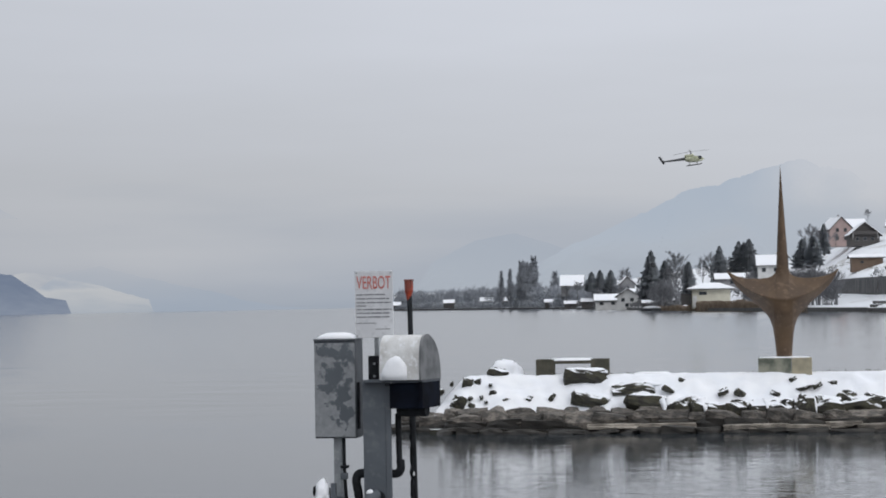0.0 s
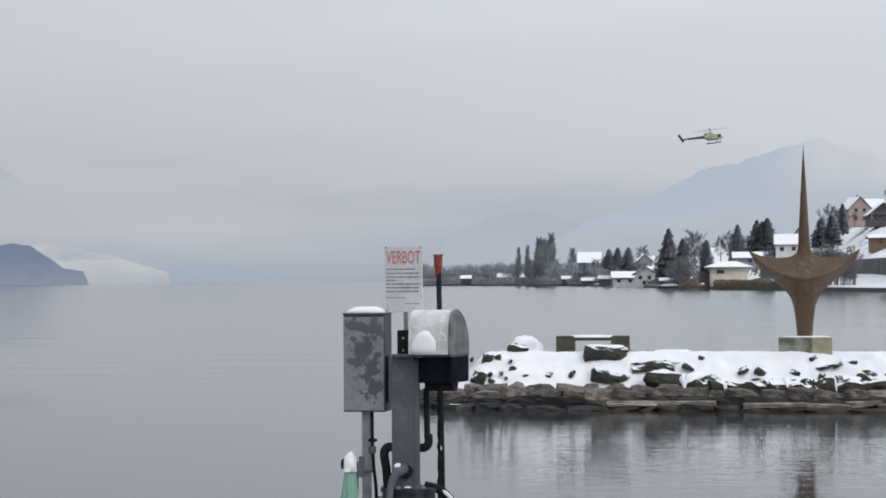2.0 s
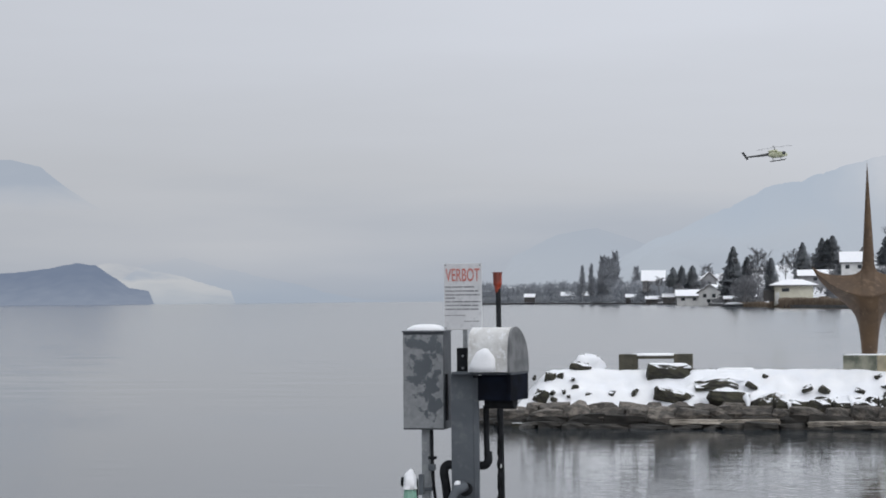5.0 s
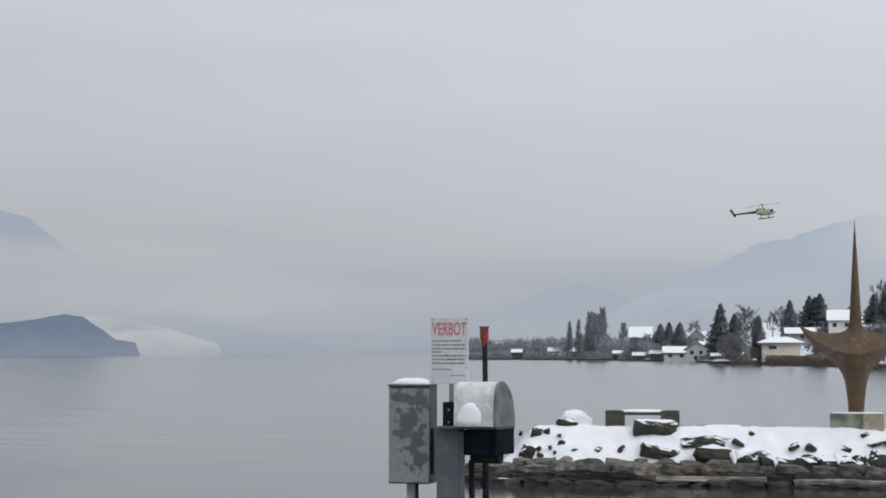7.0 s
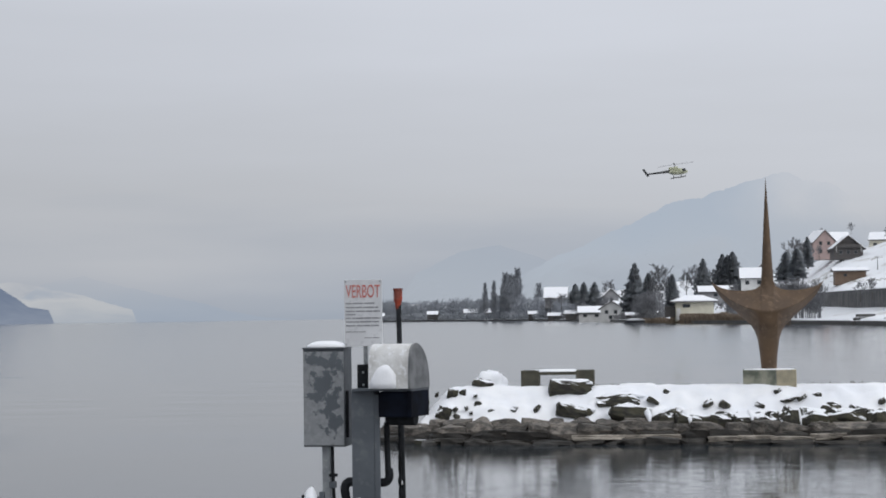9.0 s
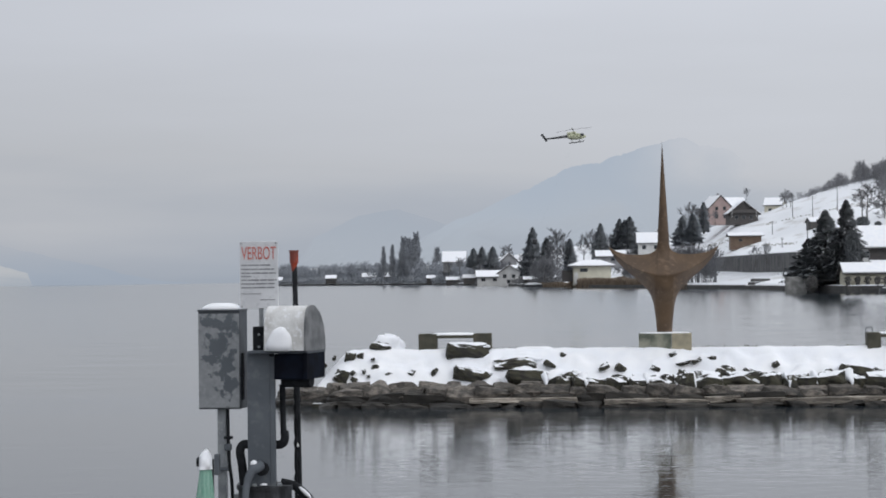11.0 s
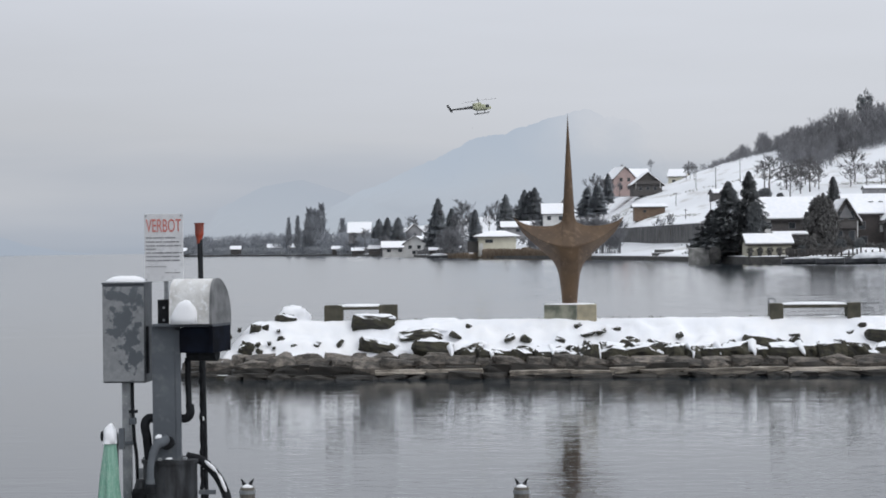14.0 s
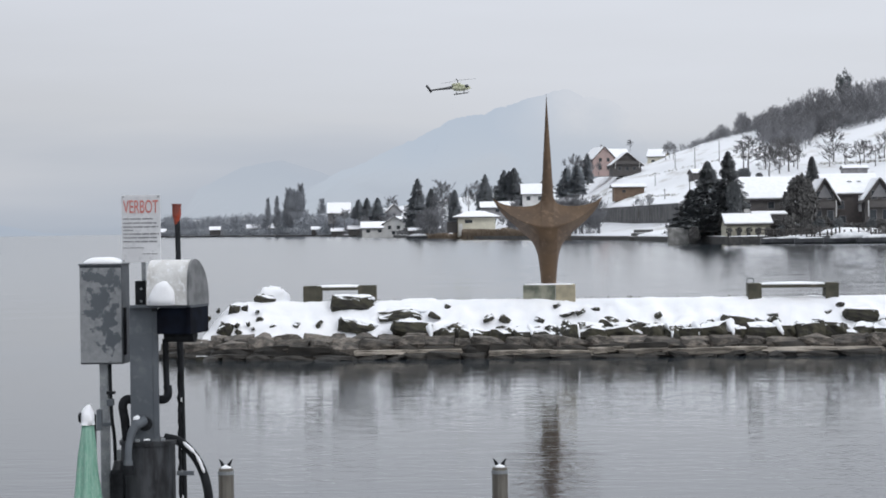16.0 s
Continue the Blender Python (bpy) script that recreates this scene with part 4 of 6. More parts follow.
REED = mat("dry_reed", (0.19, 0.145, 0.105), (0.25, 0.20, 0.15), 0.9, scale=0.5)
PLASTER = mat("white_plaster", (0.62, 0.62, 0.61), (0.54, 0.54, 0.53), 0.85, scale=0.5)
CREAM = mat("pale_yellow_plaster", (0.60, 0.575, 0.47), (0.54, 0.515, 0.42), 0.85, scale=0.5)
PINK = mat("pink_plaster", (0.40, 0.30, 0.28), (0.34, 0.26, 0.245), 0.85, scale=0.5)
GREY_WALL = mat("grey_plaster", (0.26, 0.26, 0.265), (0.20, 0.20, 0.21), 0.85, scale=0.5)
BRICK_DARK = mat("dark_brick", (0.082, 0.072, 0.070), (0.064, 0.058, 0.057), 0.85, scale=1.5, spots=(0.11, 0.085, 0.075))
TIMBER = mat("dark_timber", (0.072, 0.067, 0.066), (0.096, 0.089, 0.086), 0.8, scale=1.0, stretch=(1, 1, 8))
TIMBER_WARM = mat("brown_timber", (0.17, 0.12, 0.085), (0.13, 0.09, 0.065), 0.8, scale=0.8, stretch=(1, 1, 6))
GLASS = mat("window_glass", (0.03, 0.035, 0.04), (0.05, 0.055, 0.06), 0.08)
SHORE_WALL = mat("shore_masonry", (0.06, 0.06, 0.06), (0.095, 0.093, 0.09), 0.9, scale=0.8, spots=(0.13, 0.13, 0.127))
HEDGE = mat("grey_hedge", (0.075, 0.076, 0.078), (0.13, 0.13, 0.13), 0.95, scale=0.6, stretch=(1, 1, 0.3), spots=(0.17, 0.17, 0.175))
TARP = mat("snowy_tarpaulin", (0.70, 0.72, 0.74), (0.55, 0.57, 0.60), 0.8, scale=1.0)
HULL = mat("boat_hull", (0.085, 0.09, 0.10), (0.14, 0.145, 0.155), 0.4, scale=1.2)
FLYER = mat("yellow_green_paint", (0.62, 0.63, 0.46), (0.30, 0.32, 0.20), 0.35, scale=1.2)
FLYER_DARK = mat("dark_metal", (0.04, 0.042, 0.045), (0.06, 0.062, 0.065), 0.4)


# ---- trees ----
def prism(vs, fs, a, b, r0, r1, sides=3):
    d = (b - a).normalized()
    s = d.orthogonal().normalized()
    t = d.cross(s)
    k0 = len(vs)
    for p, r in ((a, r0), (b, r1)):
        for i in range(sides):
            w = math.tau * i / sides
            vs.append(p + (s * math.cos(w) + t * math.sin(w)) * r)
    for i in range(sides):
        j = (i + 1) % sides
        fs.append((k0 + i, k0 + j, k0 + sides + j, k0 + sides + i))


def grow(vs, fs, rnd, p, d, length, r, level, spread, up, kids, thick):
    q = p + d * length * 0.5
    d2 = (d + Vector((rnd.uniform(-1, 1), rnd.uniform(-1, 1), rnd.uniform(-0.4, 0.8))) * 0.22).normalized()
    e = q + d2 * length * 0.5
    prism(vs, fs, p, q, r, r * 0.8)
    prism(vs, fs, q, e, r * 0.8, max(thick * 0.6, r * 0.45))
    if level == 0:
        return
    for k in range(kids):
        t = rnd.uniform(0.3, 1.0)
        at_p = p.lerp(q, t * 2) if t < 0.5 else q.lerp(e, t * 2 - 1)
        side = Vector((rnd.gauss(0, 1), rnd.gauss(0, 1), rnd.gauss(0, 0.5)))
        nd = (d2 + side.normalized() * spread + Vector((0, 0, up))).normalized()
        grow(vs, fs, rnd, at_p, nd, length * rnd.uniform(0.45, 0.72), max(thick, r * 0.5), level - 1, spread, up, kids, thick)


def raw_mesh(name, vs, fs, material):
    me = bpy.data.meshes.new(name)
    me.from_pydata([tuple(v) for v in vs], [], fs)
    me.materials.append(material)
    return me


def bare_tree_geo(seed, height, spread=0.9, up=0.25, level=3, kids=4, thick=0.035, trunk=0.22, limbs=16):
    """Trunk running up through a rounded crown of forking limbs."""
    rnd = random.Random(seed)
    tv, tf, vs, fs = [], [], [], []
    path = [Vector((0, 0, -0.5))]
    for k in range(1, 5):
        path.append(Vector((rnd.uniform(-1, 1) * 0.02 * height, rnd.uniform(-1, 1) * 0.02 * height, height * 0.82 * k / 4)))
    for k in range(4):
        prism(tv, tf, path[k], path[k + 1], trunk * (1 - 0.22 * k), trunk * (1 - 0.22 * (k + 1)), 6)
    for k in range(limbs):
        s = 0.24 + 0.74 * (k + rnd.random()) / limbs
        q = min(3, int(s * 4))
        p = path[q].lerp(path[q + 1], s * 4 - q)
        a = 2.4 * k + rnd.uniform(-0.5, 0.5)
        d = Vector((math.cos(a) * spread, math.sin(a) * spread, 0.25 + 0.7 * s + up)).normalized()
        n = height * 0.34 * (1.05 - 0.55 * abs(s - 0.45) / 0.55) * rnd.uniform(0.7, 1.1)
        grow(vs, fs, rnd, p, d, n, max(thick, trunk * 0.36 * (1.1 - s)), level - 1, spread * 0.8, up * 0.6, kids, thick)
    return tv, tf, vs, fs


def tree(name, geo, label, twig, x, y, z, scale=1.0, group=""):
    tv, tf, vs, fs = geo
    t = thing(name, x, y, z, label, "tree", group=group)
    a = new("trunk", raw_mesh("trunk", tv, tf, BARK if twig in (TWIG, TWIG_MID, FIR) else twig))
    a.parent = t
    b = new("crown", raw_mesh("crown", vs, fs, twig))
    b.parent = t
    t.scale = (scale, scale, scale)
    return t


def fir_geo(seed, height, width, clumps=4600, full=0.72, ragged=0.5):
    """A dense ragged cone of drooping needle sprays round a straight stem."""
    rnd = random.Random(seed)
    tv, tf, vs, fs = [], [], [], []
    prism(tv, tf, Vector((0, 0, -0.5)), Vector((0, 0, height * 0.97)), height * 0.014 + 0.05, 0.03, 6)
    for _ in range(clumps):
        t = rnd.random() ** 1.35
        a = rnd.uniform(0, math.tau)
        d = Vector((math.cos(a), math.sin(a), 0))
        tier = 1 + 0.16 * math.sin(t * 46 + 2.0 * noise.noise(Vector((d.x, d.y, seed))))
        r = width / 2 * (1 - t) ** full * min(1.0, 0.62 + t * 3.2) * tier * (1 + ragged * noise.noise(Vector((d.x * 1.6, d.y * 1.6, t * 6 + seed * 3.1)))) + 0.05
        c = d * r * (0.2 + 0.8 * rnd.random() ** 0.6)
        c.z = height * (0.03 + 0.97 * t) - 0.15 * c.length
        n = (0.10 + 0.13 * (1 - t)) * rnd.uniform(0.7, 1.5) * height / 10
        out, across = d * n * 1.9 + Vector((0, 0, -n * rnd.uniform(0.2, 1.3))), Vector((-d.y, d.x, rnd.uniform(-0.5, 0.5))) * n * rnd.uniform(0.5, 1.0)
        b0 = len(vs)
        vs += [c - out * 0.5, c + across, c + out * 0.6, c - across + Vector((0, 0, -n * rnd.uniform(0.3, 1.2)))]
        fs += [(b0, b0 + 1, b0 + 2), (b0, b0 + 2, b0 + 3), (b0, b0 + 3, b0 + 1), (b0 + 1, b0 + 3, b0 + 2)]
    return tv, tf, vs, fs


def poplar_geo(seed, height):
    rnd = random.Random(seed)
    tv, tf, vs, fs = [], [], [], []
    prism(tv, tf, Vector((0, 0, -0.5)), Vector((0, 0, height * 0.9)), 0.28, 0.05, 6)
    for k in range(300):
        z = height * (0.04 + 0.88 * rnd.random() ** 0.9)
        a = rnd.uniform(0, math.tau)
        n = height * rnd.uniform(0.09, 0.20) * (1.35 - z / height * 1.05)
        d = Vector((math.cos(a) * 0.6, math.sin(a) * 0.6, 1)).normalized()
        p = Vector((0, 0, z))
        q = p + d * n
        prism(vs, fs, p, q, 0.07, 0.06)
        for _ in range(4):
            e = Vector((rnd.uniform(-1, 1), rnd.uniform(-1, 1), 2.2)).normalized()
            prism(vs, fs, p.lerp(q, rnd.uniform(0.3, 1)), q + e * n * rnd.uniform(0.2, 0.5), 0.06, 0.05)
    return tv, tf, vs, fs


def bush_geo(seed, rx, ry, height, n=420, size=0.55, cone=0.0):
    rnd = random.Random(seed)
    tv, tf, vs, fs = [], [], [], []
    prism(tv, tf, Vector((0, 0, -0.5)), Vector((0, 0, height * 0.5)), 0.2, 0.1, 6)
    for _ in range(n):
        d = Vector((rnd.gauss(0, 1), rnd.gauss(0, 1), rnd.gauss(0, 1))).normalized() * rnd.uniform(0.55, 1.0)
        k = 1 + 0.28 * noise.noise(d * 2.2 + Vector((seed, 0, 0)))
        k2 = k * (1 - cone * d.z)
        c = Vector((d.x * rx * k2, d.y * ry * k2, height * 0.52 + d.z * height * 0.48 * k))
        if c.z < 0.1:
            continue
        b0 = len(vs)
        s = size * rnd.uniform(0.6, 1.3)
        for m in range(4):
            vs.append(c + Vector((rnd.uniform(-1, 1), rnd.uniform(-1, 1), rnd.uniform(-1, 1))) * s)
        fs += [(b0, b0 + 1, b0 + 2), (b0, b0 + 2, b0 + 3), (b0, b0 + 3, b0 + 1), (b0 + 1, b0 + 3, b0 + 2)]
    return tv, tf, vs, fs


def many(name, geos, spots, material, label, category):
    """Woods that nobody could count, joined into one sheet of trees."""
    V, F, k = [], [], 0
    arrs = [(np.array([tuple(v) for v in g[0] + g[2]]), [tuple(f) for f in g[1]], [tuple(i + len(g[0]) for i in f) for f in g[3]]) for g in geos]
    rnd = random.Random(8)
    for x, y, z, s in spots:
        vs, f0, f1 = arrs[rnd.randrange(len(arrs))]
        a = rnd.uniform(0, math.tau)
        c, w = math.cos(a), math.sin(a)
        V.append(np.stack([(vs[:, 0] * c - vs[:, 1] * w) * s + x, (vs[:, 0] * w + vs[:, 1] * c) * s + y, vs[:, 2] * s + z], 1))
        F += [tuple(i + k for i in f) for f in f0 + f1]
        k += len(vs)
    me = bpy.data.meshes.new(name)
    me.from_pydata(np.concatenate(V).tolist(), [], F)
    me.materials.append(material)
    return tagged(new(name, me), label, category, kind="stuff")


# ---- houses ----
def house(name, x, y, z, w, d, hh, rr, rz, wall, label, ridge_x=True, windows=(), eave=0.5, chimney=None, base=None, category="house", balcony=None, hip=False):
    t = thing(name, x, y, z, label, category, rz)
    bm = bmesh.new()
    b = [bm.verts.new((sx * w / 2, sy * d / 2, zz)) for zz in (-1.2, hh) for sx, sy in ((-1, -1), (1, -1), (1, 1), (-1, 1))]
    bm.faces.new(b[3::-1])
    for i in range(4):
        j = (i + 1) % 4
        bm.faces.new((b[i], b[j], b[4 + j], b[4 + i]))
    if hip:
        bm.faces.new(b[4:8])
    elif ridge_x:
        p, q = bm.verts.new((-w / 2, 0, hh + rr)), bm.verts.new((w / 2, 0, hh + rr))
        bm.faces.new((b[7], b[4], p))
        bm.faces.new((b[5], b[6], q))
        bm.faces.new((b[4], b[5], q, p))
        bm.faces.new((b[6], b[7], p, q))
    else:
        p, q = bm.verts.new((0, -d / 2, hh + rr)), bm.verts.new((0, d / 2, hh + rr))
        bm.faces.new((b[4], b[5], p))
        bm.faces.new((b[6], b[7], q))
        bm.faces.new((b[5], b[6], q, p))
        bm.faces.new((b[7], b[4], p, q))
    bmesh.ops.recalc_face_normals(bm, faces=bm.faces[:])
    part("wall", bm, wall, t)
    run = d / 2 if ridge_x else w / 2
    slope = math.atan2(rr, run)
    length = (run + eave) / math.cos(slope)
    along = (w if ridge_x else d) + 2 * eave
    if hip:
        for nm, lift, inset, material in (("roof", 0.06, 0.0, TIMBER), ("roof_snow", 0.30, 0.1, SNOW)):
            bm = bmesh.new()
            ex, ey = w / 2 + eave - inset, d / 2 + eave - inset
            c = [bm.verts.new((sx * ex, sy * ey, hh + lift)) for sx, sy in ((-1, -1), (1, -1), (1, 1), (-1, 1))]
            low_c = [bm.verts.new((v.co.x, v.co.y, hh + lift - 0.22)) for v in c]
            p, q = bm.verts.new((-w * 0.24, 0, hh + rr + lift)), bm.verts.new((w * 0.24, 0, hh + rr + lift))
            for fv in ((c[0], c[1], q, p), (c[1], c[2], q), (c[2], c[3], p, q), (c[3], c[0], p), low_c[::-1]):
                bm.faces.new(fv)
            for i in range(4):
                j = (i + 1) % 4
                bm.faces.new((low_c[i], low_c[j], c[j], c[i]))
            bmesh.ops.recalc_face_normals(bm, faces=bm.faces[:])
            part(nm, bm, material, t)
    for s in (() if hip else (-1, 1)):
        mid = (run + eave) / 2
        zc_ = hh + rr - math.tan(slope) * mid
        for nm, lift, th, material, cut in (("roof", 0.13, 0.2, TIMBER, 0.0), ("roof_snow", 0.32, 0.22, SNOW, 0.12 if ridge_x else 0.7)):
            if ridge_x:
                m = pose(0, s * mid, zc_ + lift / math.cos(slope), -s * math.degrees(slope), 0, 0)
                part(nm, blk(0, 0, 0, along - cut, length - cut, th, 0.05, m), material, t)
            else:
                m = pose(s * mid, 0, zc_ + lift / math.cos(slope), 0, s * math.degrees(slope), 0)
                part(nm, blk(0, 0, 0, length - cut, along - cut, th, 0.05, m), material, t)
    for wx, wz, ww, wh in windows:
        f = part("window", blk(wx, -d / 2 - 0.02, wz, ww + 0.16, 0.10, wh + 0.16), TIMBER if wall in (PLASTER, CREAM, PINK, TIMBER_WARM) else GREY_WALL, t)
        part("pane", blk(wx, -d / 2 - 0.06, wz, ww, 0.06, wh), GLASS, f)
    if balcony:
        bz, bw = balcony
        bal = part("balcony", blk(0, -d / 2 - 0.6, bz, bw, 1.2, 0.15), TIMBER, t)
        part("railing", blk(0, -d / 2 - 1.2, bz + 0.55, bw, 0.08, 0.9), TIMBER, bal)
        for s in (-1, 1):
            part("balcony_post", blk(s * bw / 2, -d / 2 - 1.18, bz - 0.2, 0.14, 0.14, 2.6), PLASTER, bal)
    if chimney is not None:
        part("chimney", blk(chimney, 0.3, hh + rr + 0.3, 0.6, 0.6, 1.6, 0.03), GREY_WALL, t)
    return t


# right shore
def near(u, d):
    return at(u, d)


BO = near(0.0978, 312)
boathouse = house("boathouse", BO[0], BO[1], 0.9, 6.718, 6, 2.033, 1.35, 3, CREAM, "cream boathouse with snow-covered roof at the water", True, (), 0.45)
for k in range(5):
    u = thing("planter", BO[0] - 2.9 + k * 1.47, BO[1] - 4.1, 1.0, "dark shrub in a stone planter on the quay", "planter", group="planters on the quay")
    part("pot", blk(0, 0, 0.35, 0.6, 0.6, 0.8, 0.08), SHORE_WALL, u)
    g = bush_geo(k, 0.5, 0.5, 0.9, 60, 0.22)
    c = new("shrub", raw_mesh("shrub", g[2], g[3], EVERGREEN))
    c.parent, c.location = u, (0, 0, 0.6)
wx = wx_line = [(0.0614, 338), (0.0712, 330), (0.0894, 305), (0.1131, 303), (0.1396, 297), (0.1813, 292)]
for (u0, d0), (u1, d1) in zip(wx, wx[1:]):
    a, b = Vector((u0 * d0, d0, 0)), Vector((u1 * d1, d1, 0))
    n = (b - a).length
    m = pose((a.x + b.x) / 2, (a.y + b.y) / 2, 0.1, 0, 0, math.degrees(math.atan2(b.y - a.y, b.x - a.x)))
    t = thing("shore_wall", m.translation.x, m.translation.y, 0.0, "dark stone shore wall with snow on its coping", "wall", math.degrees(math.atan2(b.y - a.y, b.x - a.x)), kind="structure")
    part("masonry", blk(0, 0.6, 0.2, n + 0.3, 1.2, 1.8, 0.05), SHORE_WALL, t)
    part("snow_layer", heap(n * 0.9, 0.6, 0.16, u0 * 50, 0.5), SNOW, t, smooth=True).matrix_basis = pose(0, 0.9, 1.08)

BARN = near(0.1067, 345)
barn = house("barn", BARN[0], BARN[1], 0.0058 * 345 + EYE, 8.601, 11, 2.6, 3.3, 2, TIMBER, "dark timber barn with a broad snow-covered roof", True, ((-3.5, 1.3, 1.0, 1.0), (0.5, 1.3, 1.0, 1.0)), 0.8)
part("white_end_wall", blk(-3.7, -5.53, 1.2, 1.15, 0.08, 2.3, 0.01), PLASTER, barn, "whitewashed end of the barn wall")
HR = near(0.148, 335)
hz = -0.0015 * 335 + EYE
brick = house("brick_house", HR[0], HR[1], hz, 8.352, 10, 5.505, 3.0, 0, BRICK_DARK, "dark brick house with snow-covered roof", True, ((-1.8, 3.6, 1.0, 1.2), (1.6, 3.6, 1.0, 1.2), (-1.5, 1.2, 1.0, 1.2)), 0.6, chimney=2.2)
part("window_bay", blk(1.75, -5.05, 4.65, 1.3, 0.12, 1.1, 0.02), PLASTER, brick, "white framed window bay")
part("window_bay", blk(1.75, -5.05, 3.1, 1.3, 0.12, 1.2, 0.02), PLASTER, brick, "white framed window bay")
for sx in (0.0, 1.6):
    part("skylight", blk(sx, -2.4, 0.0, 0.7, 0.8, 0.1, 0.02, pose(0, 0, 7.52, 0, 0, 0)), GLASS, brick, "dark roof window")
house("stone_shed", 0.1088 * 322, 322, 2.0, 5.0, 5, 2.3, 0.35, 2, SHORE_WALL, "low grey stone shed behind the boathouse", True, ((0.6, 1.1, 1.0, 0.9),), 0.3, category="shed")
for px_u, wide in ((0.1349, 3.939), (0.1616, 4.689)):
    g = house("gabled_chalet", px_u * 331, 331, hz - 0.2, wide, 10, 4.689, 3.188, 0, TIMBER, "dark timber gabled chalet with balcony and snowy roof", False,
              ((-0.9, 5.4, 0.9, 1.3), (0.9, 5.4, 0.9, 1.3), (-1.1, 2.1, 1.0, 1.6), (0.9, 2.1, 0.9, 1.6)), 0.7, balcony=(3.4, wide * 0.85))
    bm = bmesh.new()
    tri = [bm.verts.new((x, y, z)) for y in (-5.10, -5.02) for x, z in ((-wide * 0.30, 5.0), (wide * 0.30, 5.0), (0, 7.2))]
    for fv in ((0, 1, 2), (5, 4, 3), (0, 3, 4, 1), (1, 4, 5, 2), (2, 5, 3, 0)):
        bm.faces.new([tri[q] for q in fv])
    part("gable_boarding", bm, GREY_WALL, g, "pale weathered gable boarding")
house("garden_house", 0.0795 * 322, 322, 0.0006 * 322 + EYE, 2.6, 4, 2.4, 0.5, 0, GREY_WALL, "small grey garden house between dark firs", True, ((0, 1.3, 0.7, 0.8),), 0.3)

FIRS = [fir_geo(k, 10, 4.2) for k in range(3)] + [fir_geo(9, 10, 2.2, 2600, 0.55, 0.35)]


FIR_MESH = [(raw_mesh("trunk", g[0], g[1], BARK), raw_mesh("crown", g[2], g[3], FIR)) for g in FIRS]
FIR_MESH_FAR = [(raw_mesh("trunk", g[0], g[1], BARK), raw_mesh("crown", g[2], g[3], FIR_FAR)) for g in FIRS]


def fir(u, d, z, height, width, k, label="dark green fir with drooping boughs"):
    t = thing("fir_tree", u * d, d, z, label, "tree", group="firs on the far shore", rz=(u * 9000) % 360)
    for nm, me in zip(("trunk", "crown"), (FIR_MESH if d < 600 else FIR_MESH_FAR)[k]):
        o = new(nm, me)
        o.parent = t
        o.scale = (width / 4.2 if k < 3 else width / 2.2, width / 4.2 if k < 3 else width / 2.2, height / 10)
    return t


def base_z(e, d):
    return EYE + e * d


for u, e, top_e, width_e, d, k in ((0.0792, -0.0022, 0.0321, 0.0235, 322, 0), (0.0894, -0.0015, 0.037, 0.0185, 318, 1), (0.0712, -0.0027, 0.0182, 0.0185, 328, 2),
                                   (0.1309, 0.0148, 0.0338, 0.0075, 365, 3), (-0.0657, 0.0014, 0.0258, 0.0095, 700, 0), (-0.0589, 0.0019, 0.0206, 0.0055, 690, 3), (-0.0472, 0.0031, 0.0198, 0.0055, 660, 3),
                                   (-0.0318, 0.0094, 0.0273, 0.0075, 720, 2), (-0.0222, 0.0099, 0.0294, 0.0085, 720, 0), (-0.0171, 0.0098, 0.0304, 0.0095, 715, 1), (-0.0196, 0.0093, 0.0288, 0.009, 718, 2), (0.009, 0.0151, 0.0301, 0.0085, 620, 1),
                                   (0.0144, 0.0164, 0.0314, 0.0065, 615, 3), (-0.0956, 0.0058, 0.0157, 0.006, 900, 2), (-0.0913, 0.0057, 0.0165, 0.0055, 900, 0), (-0.0859, 0.0051, 0.0164, 0.0065, 850, 1), (0.0195, 0.022, 0.037, 0.004, 640, 3)):
    fir(u, d, base_z(e, d), (top_e - e) * d, width_e * d * (1.5 if d > 600 else 1.15), k)

BUSHES = [bush_geo(21, 1.0, 1.0, 2.0, 2600, 0.115), bush_geo(22, 1.0, 1.0, 2.0, 2200, 0.12)]
BUSH_MESH = {}


def bush(u, d, e, top_e, half_e, k, material, label, twist=0):
    if (k, material.name) not in BUSH_MESH:
        BUSH_MESH[k, material.name] = raw_mesh("stem", BUSHES[k][0], BUSHES[k][1], BARK), raw_mesh("crown", BUSHES[k][2], BUSHES[k][3], material)
    stem, crown = BUSH_MESH[k, material.name]
    t = thing("shrub", u * d, d, base_z(e, d), label, "shrub")
    b = new("stem", stem)
    b.parent = t
    c = new("crown", crown)
    c.parent = t
    for o in (b, c):
        o.scale = (half_e * d, half_e * d, (top_e - e) * d / 2)
    return t


BUSHES.append(bush_geo(91, 1.0, 1.0, 2.0, 3400, 0.105, 0.42))
bush(0.1246, 325, -0.002, 0.0247, 0.0085, len(BUSHES) - 1, EVERGREEN, "broad dark brown evergreen beside the house")
bush(0.0922, 316, -0.0007, 0.0218, 0.0042, 1, FIR, "dark weeping conifer by the boathouse")
bush(0.0972, 420, 0.0217, 0.0285, 0.0035, 1, FIR, "small dark bush on the snowy slope")
bush(0.1048, 425, 0.0227, 0.0261, 0.0018, 1, FIR, "small dark bush on the snowy slope")
for u, e, t_e, w in ((0.0726, -0.0027, 0.0035, 0.005), (0.0832, -0.0034, 0.0022, 0.005), (0.1132, -0.0027, 0.0024, 0.004), (0.1201, -0.0039, 0.0, 0.006), (0.1341, -0.0047, -0.0002, 0.004)):
    bush(u, 312 if u > 0.09 else 322, e, t_e, w, 0, EVERGREEN, "low dark garden shrub by the shore")

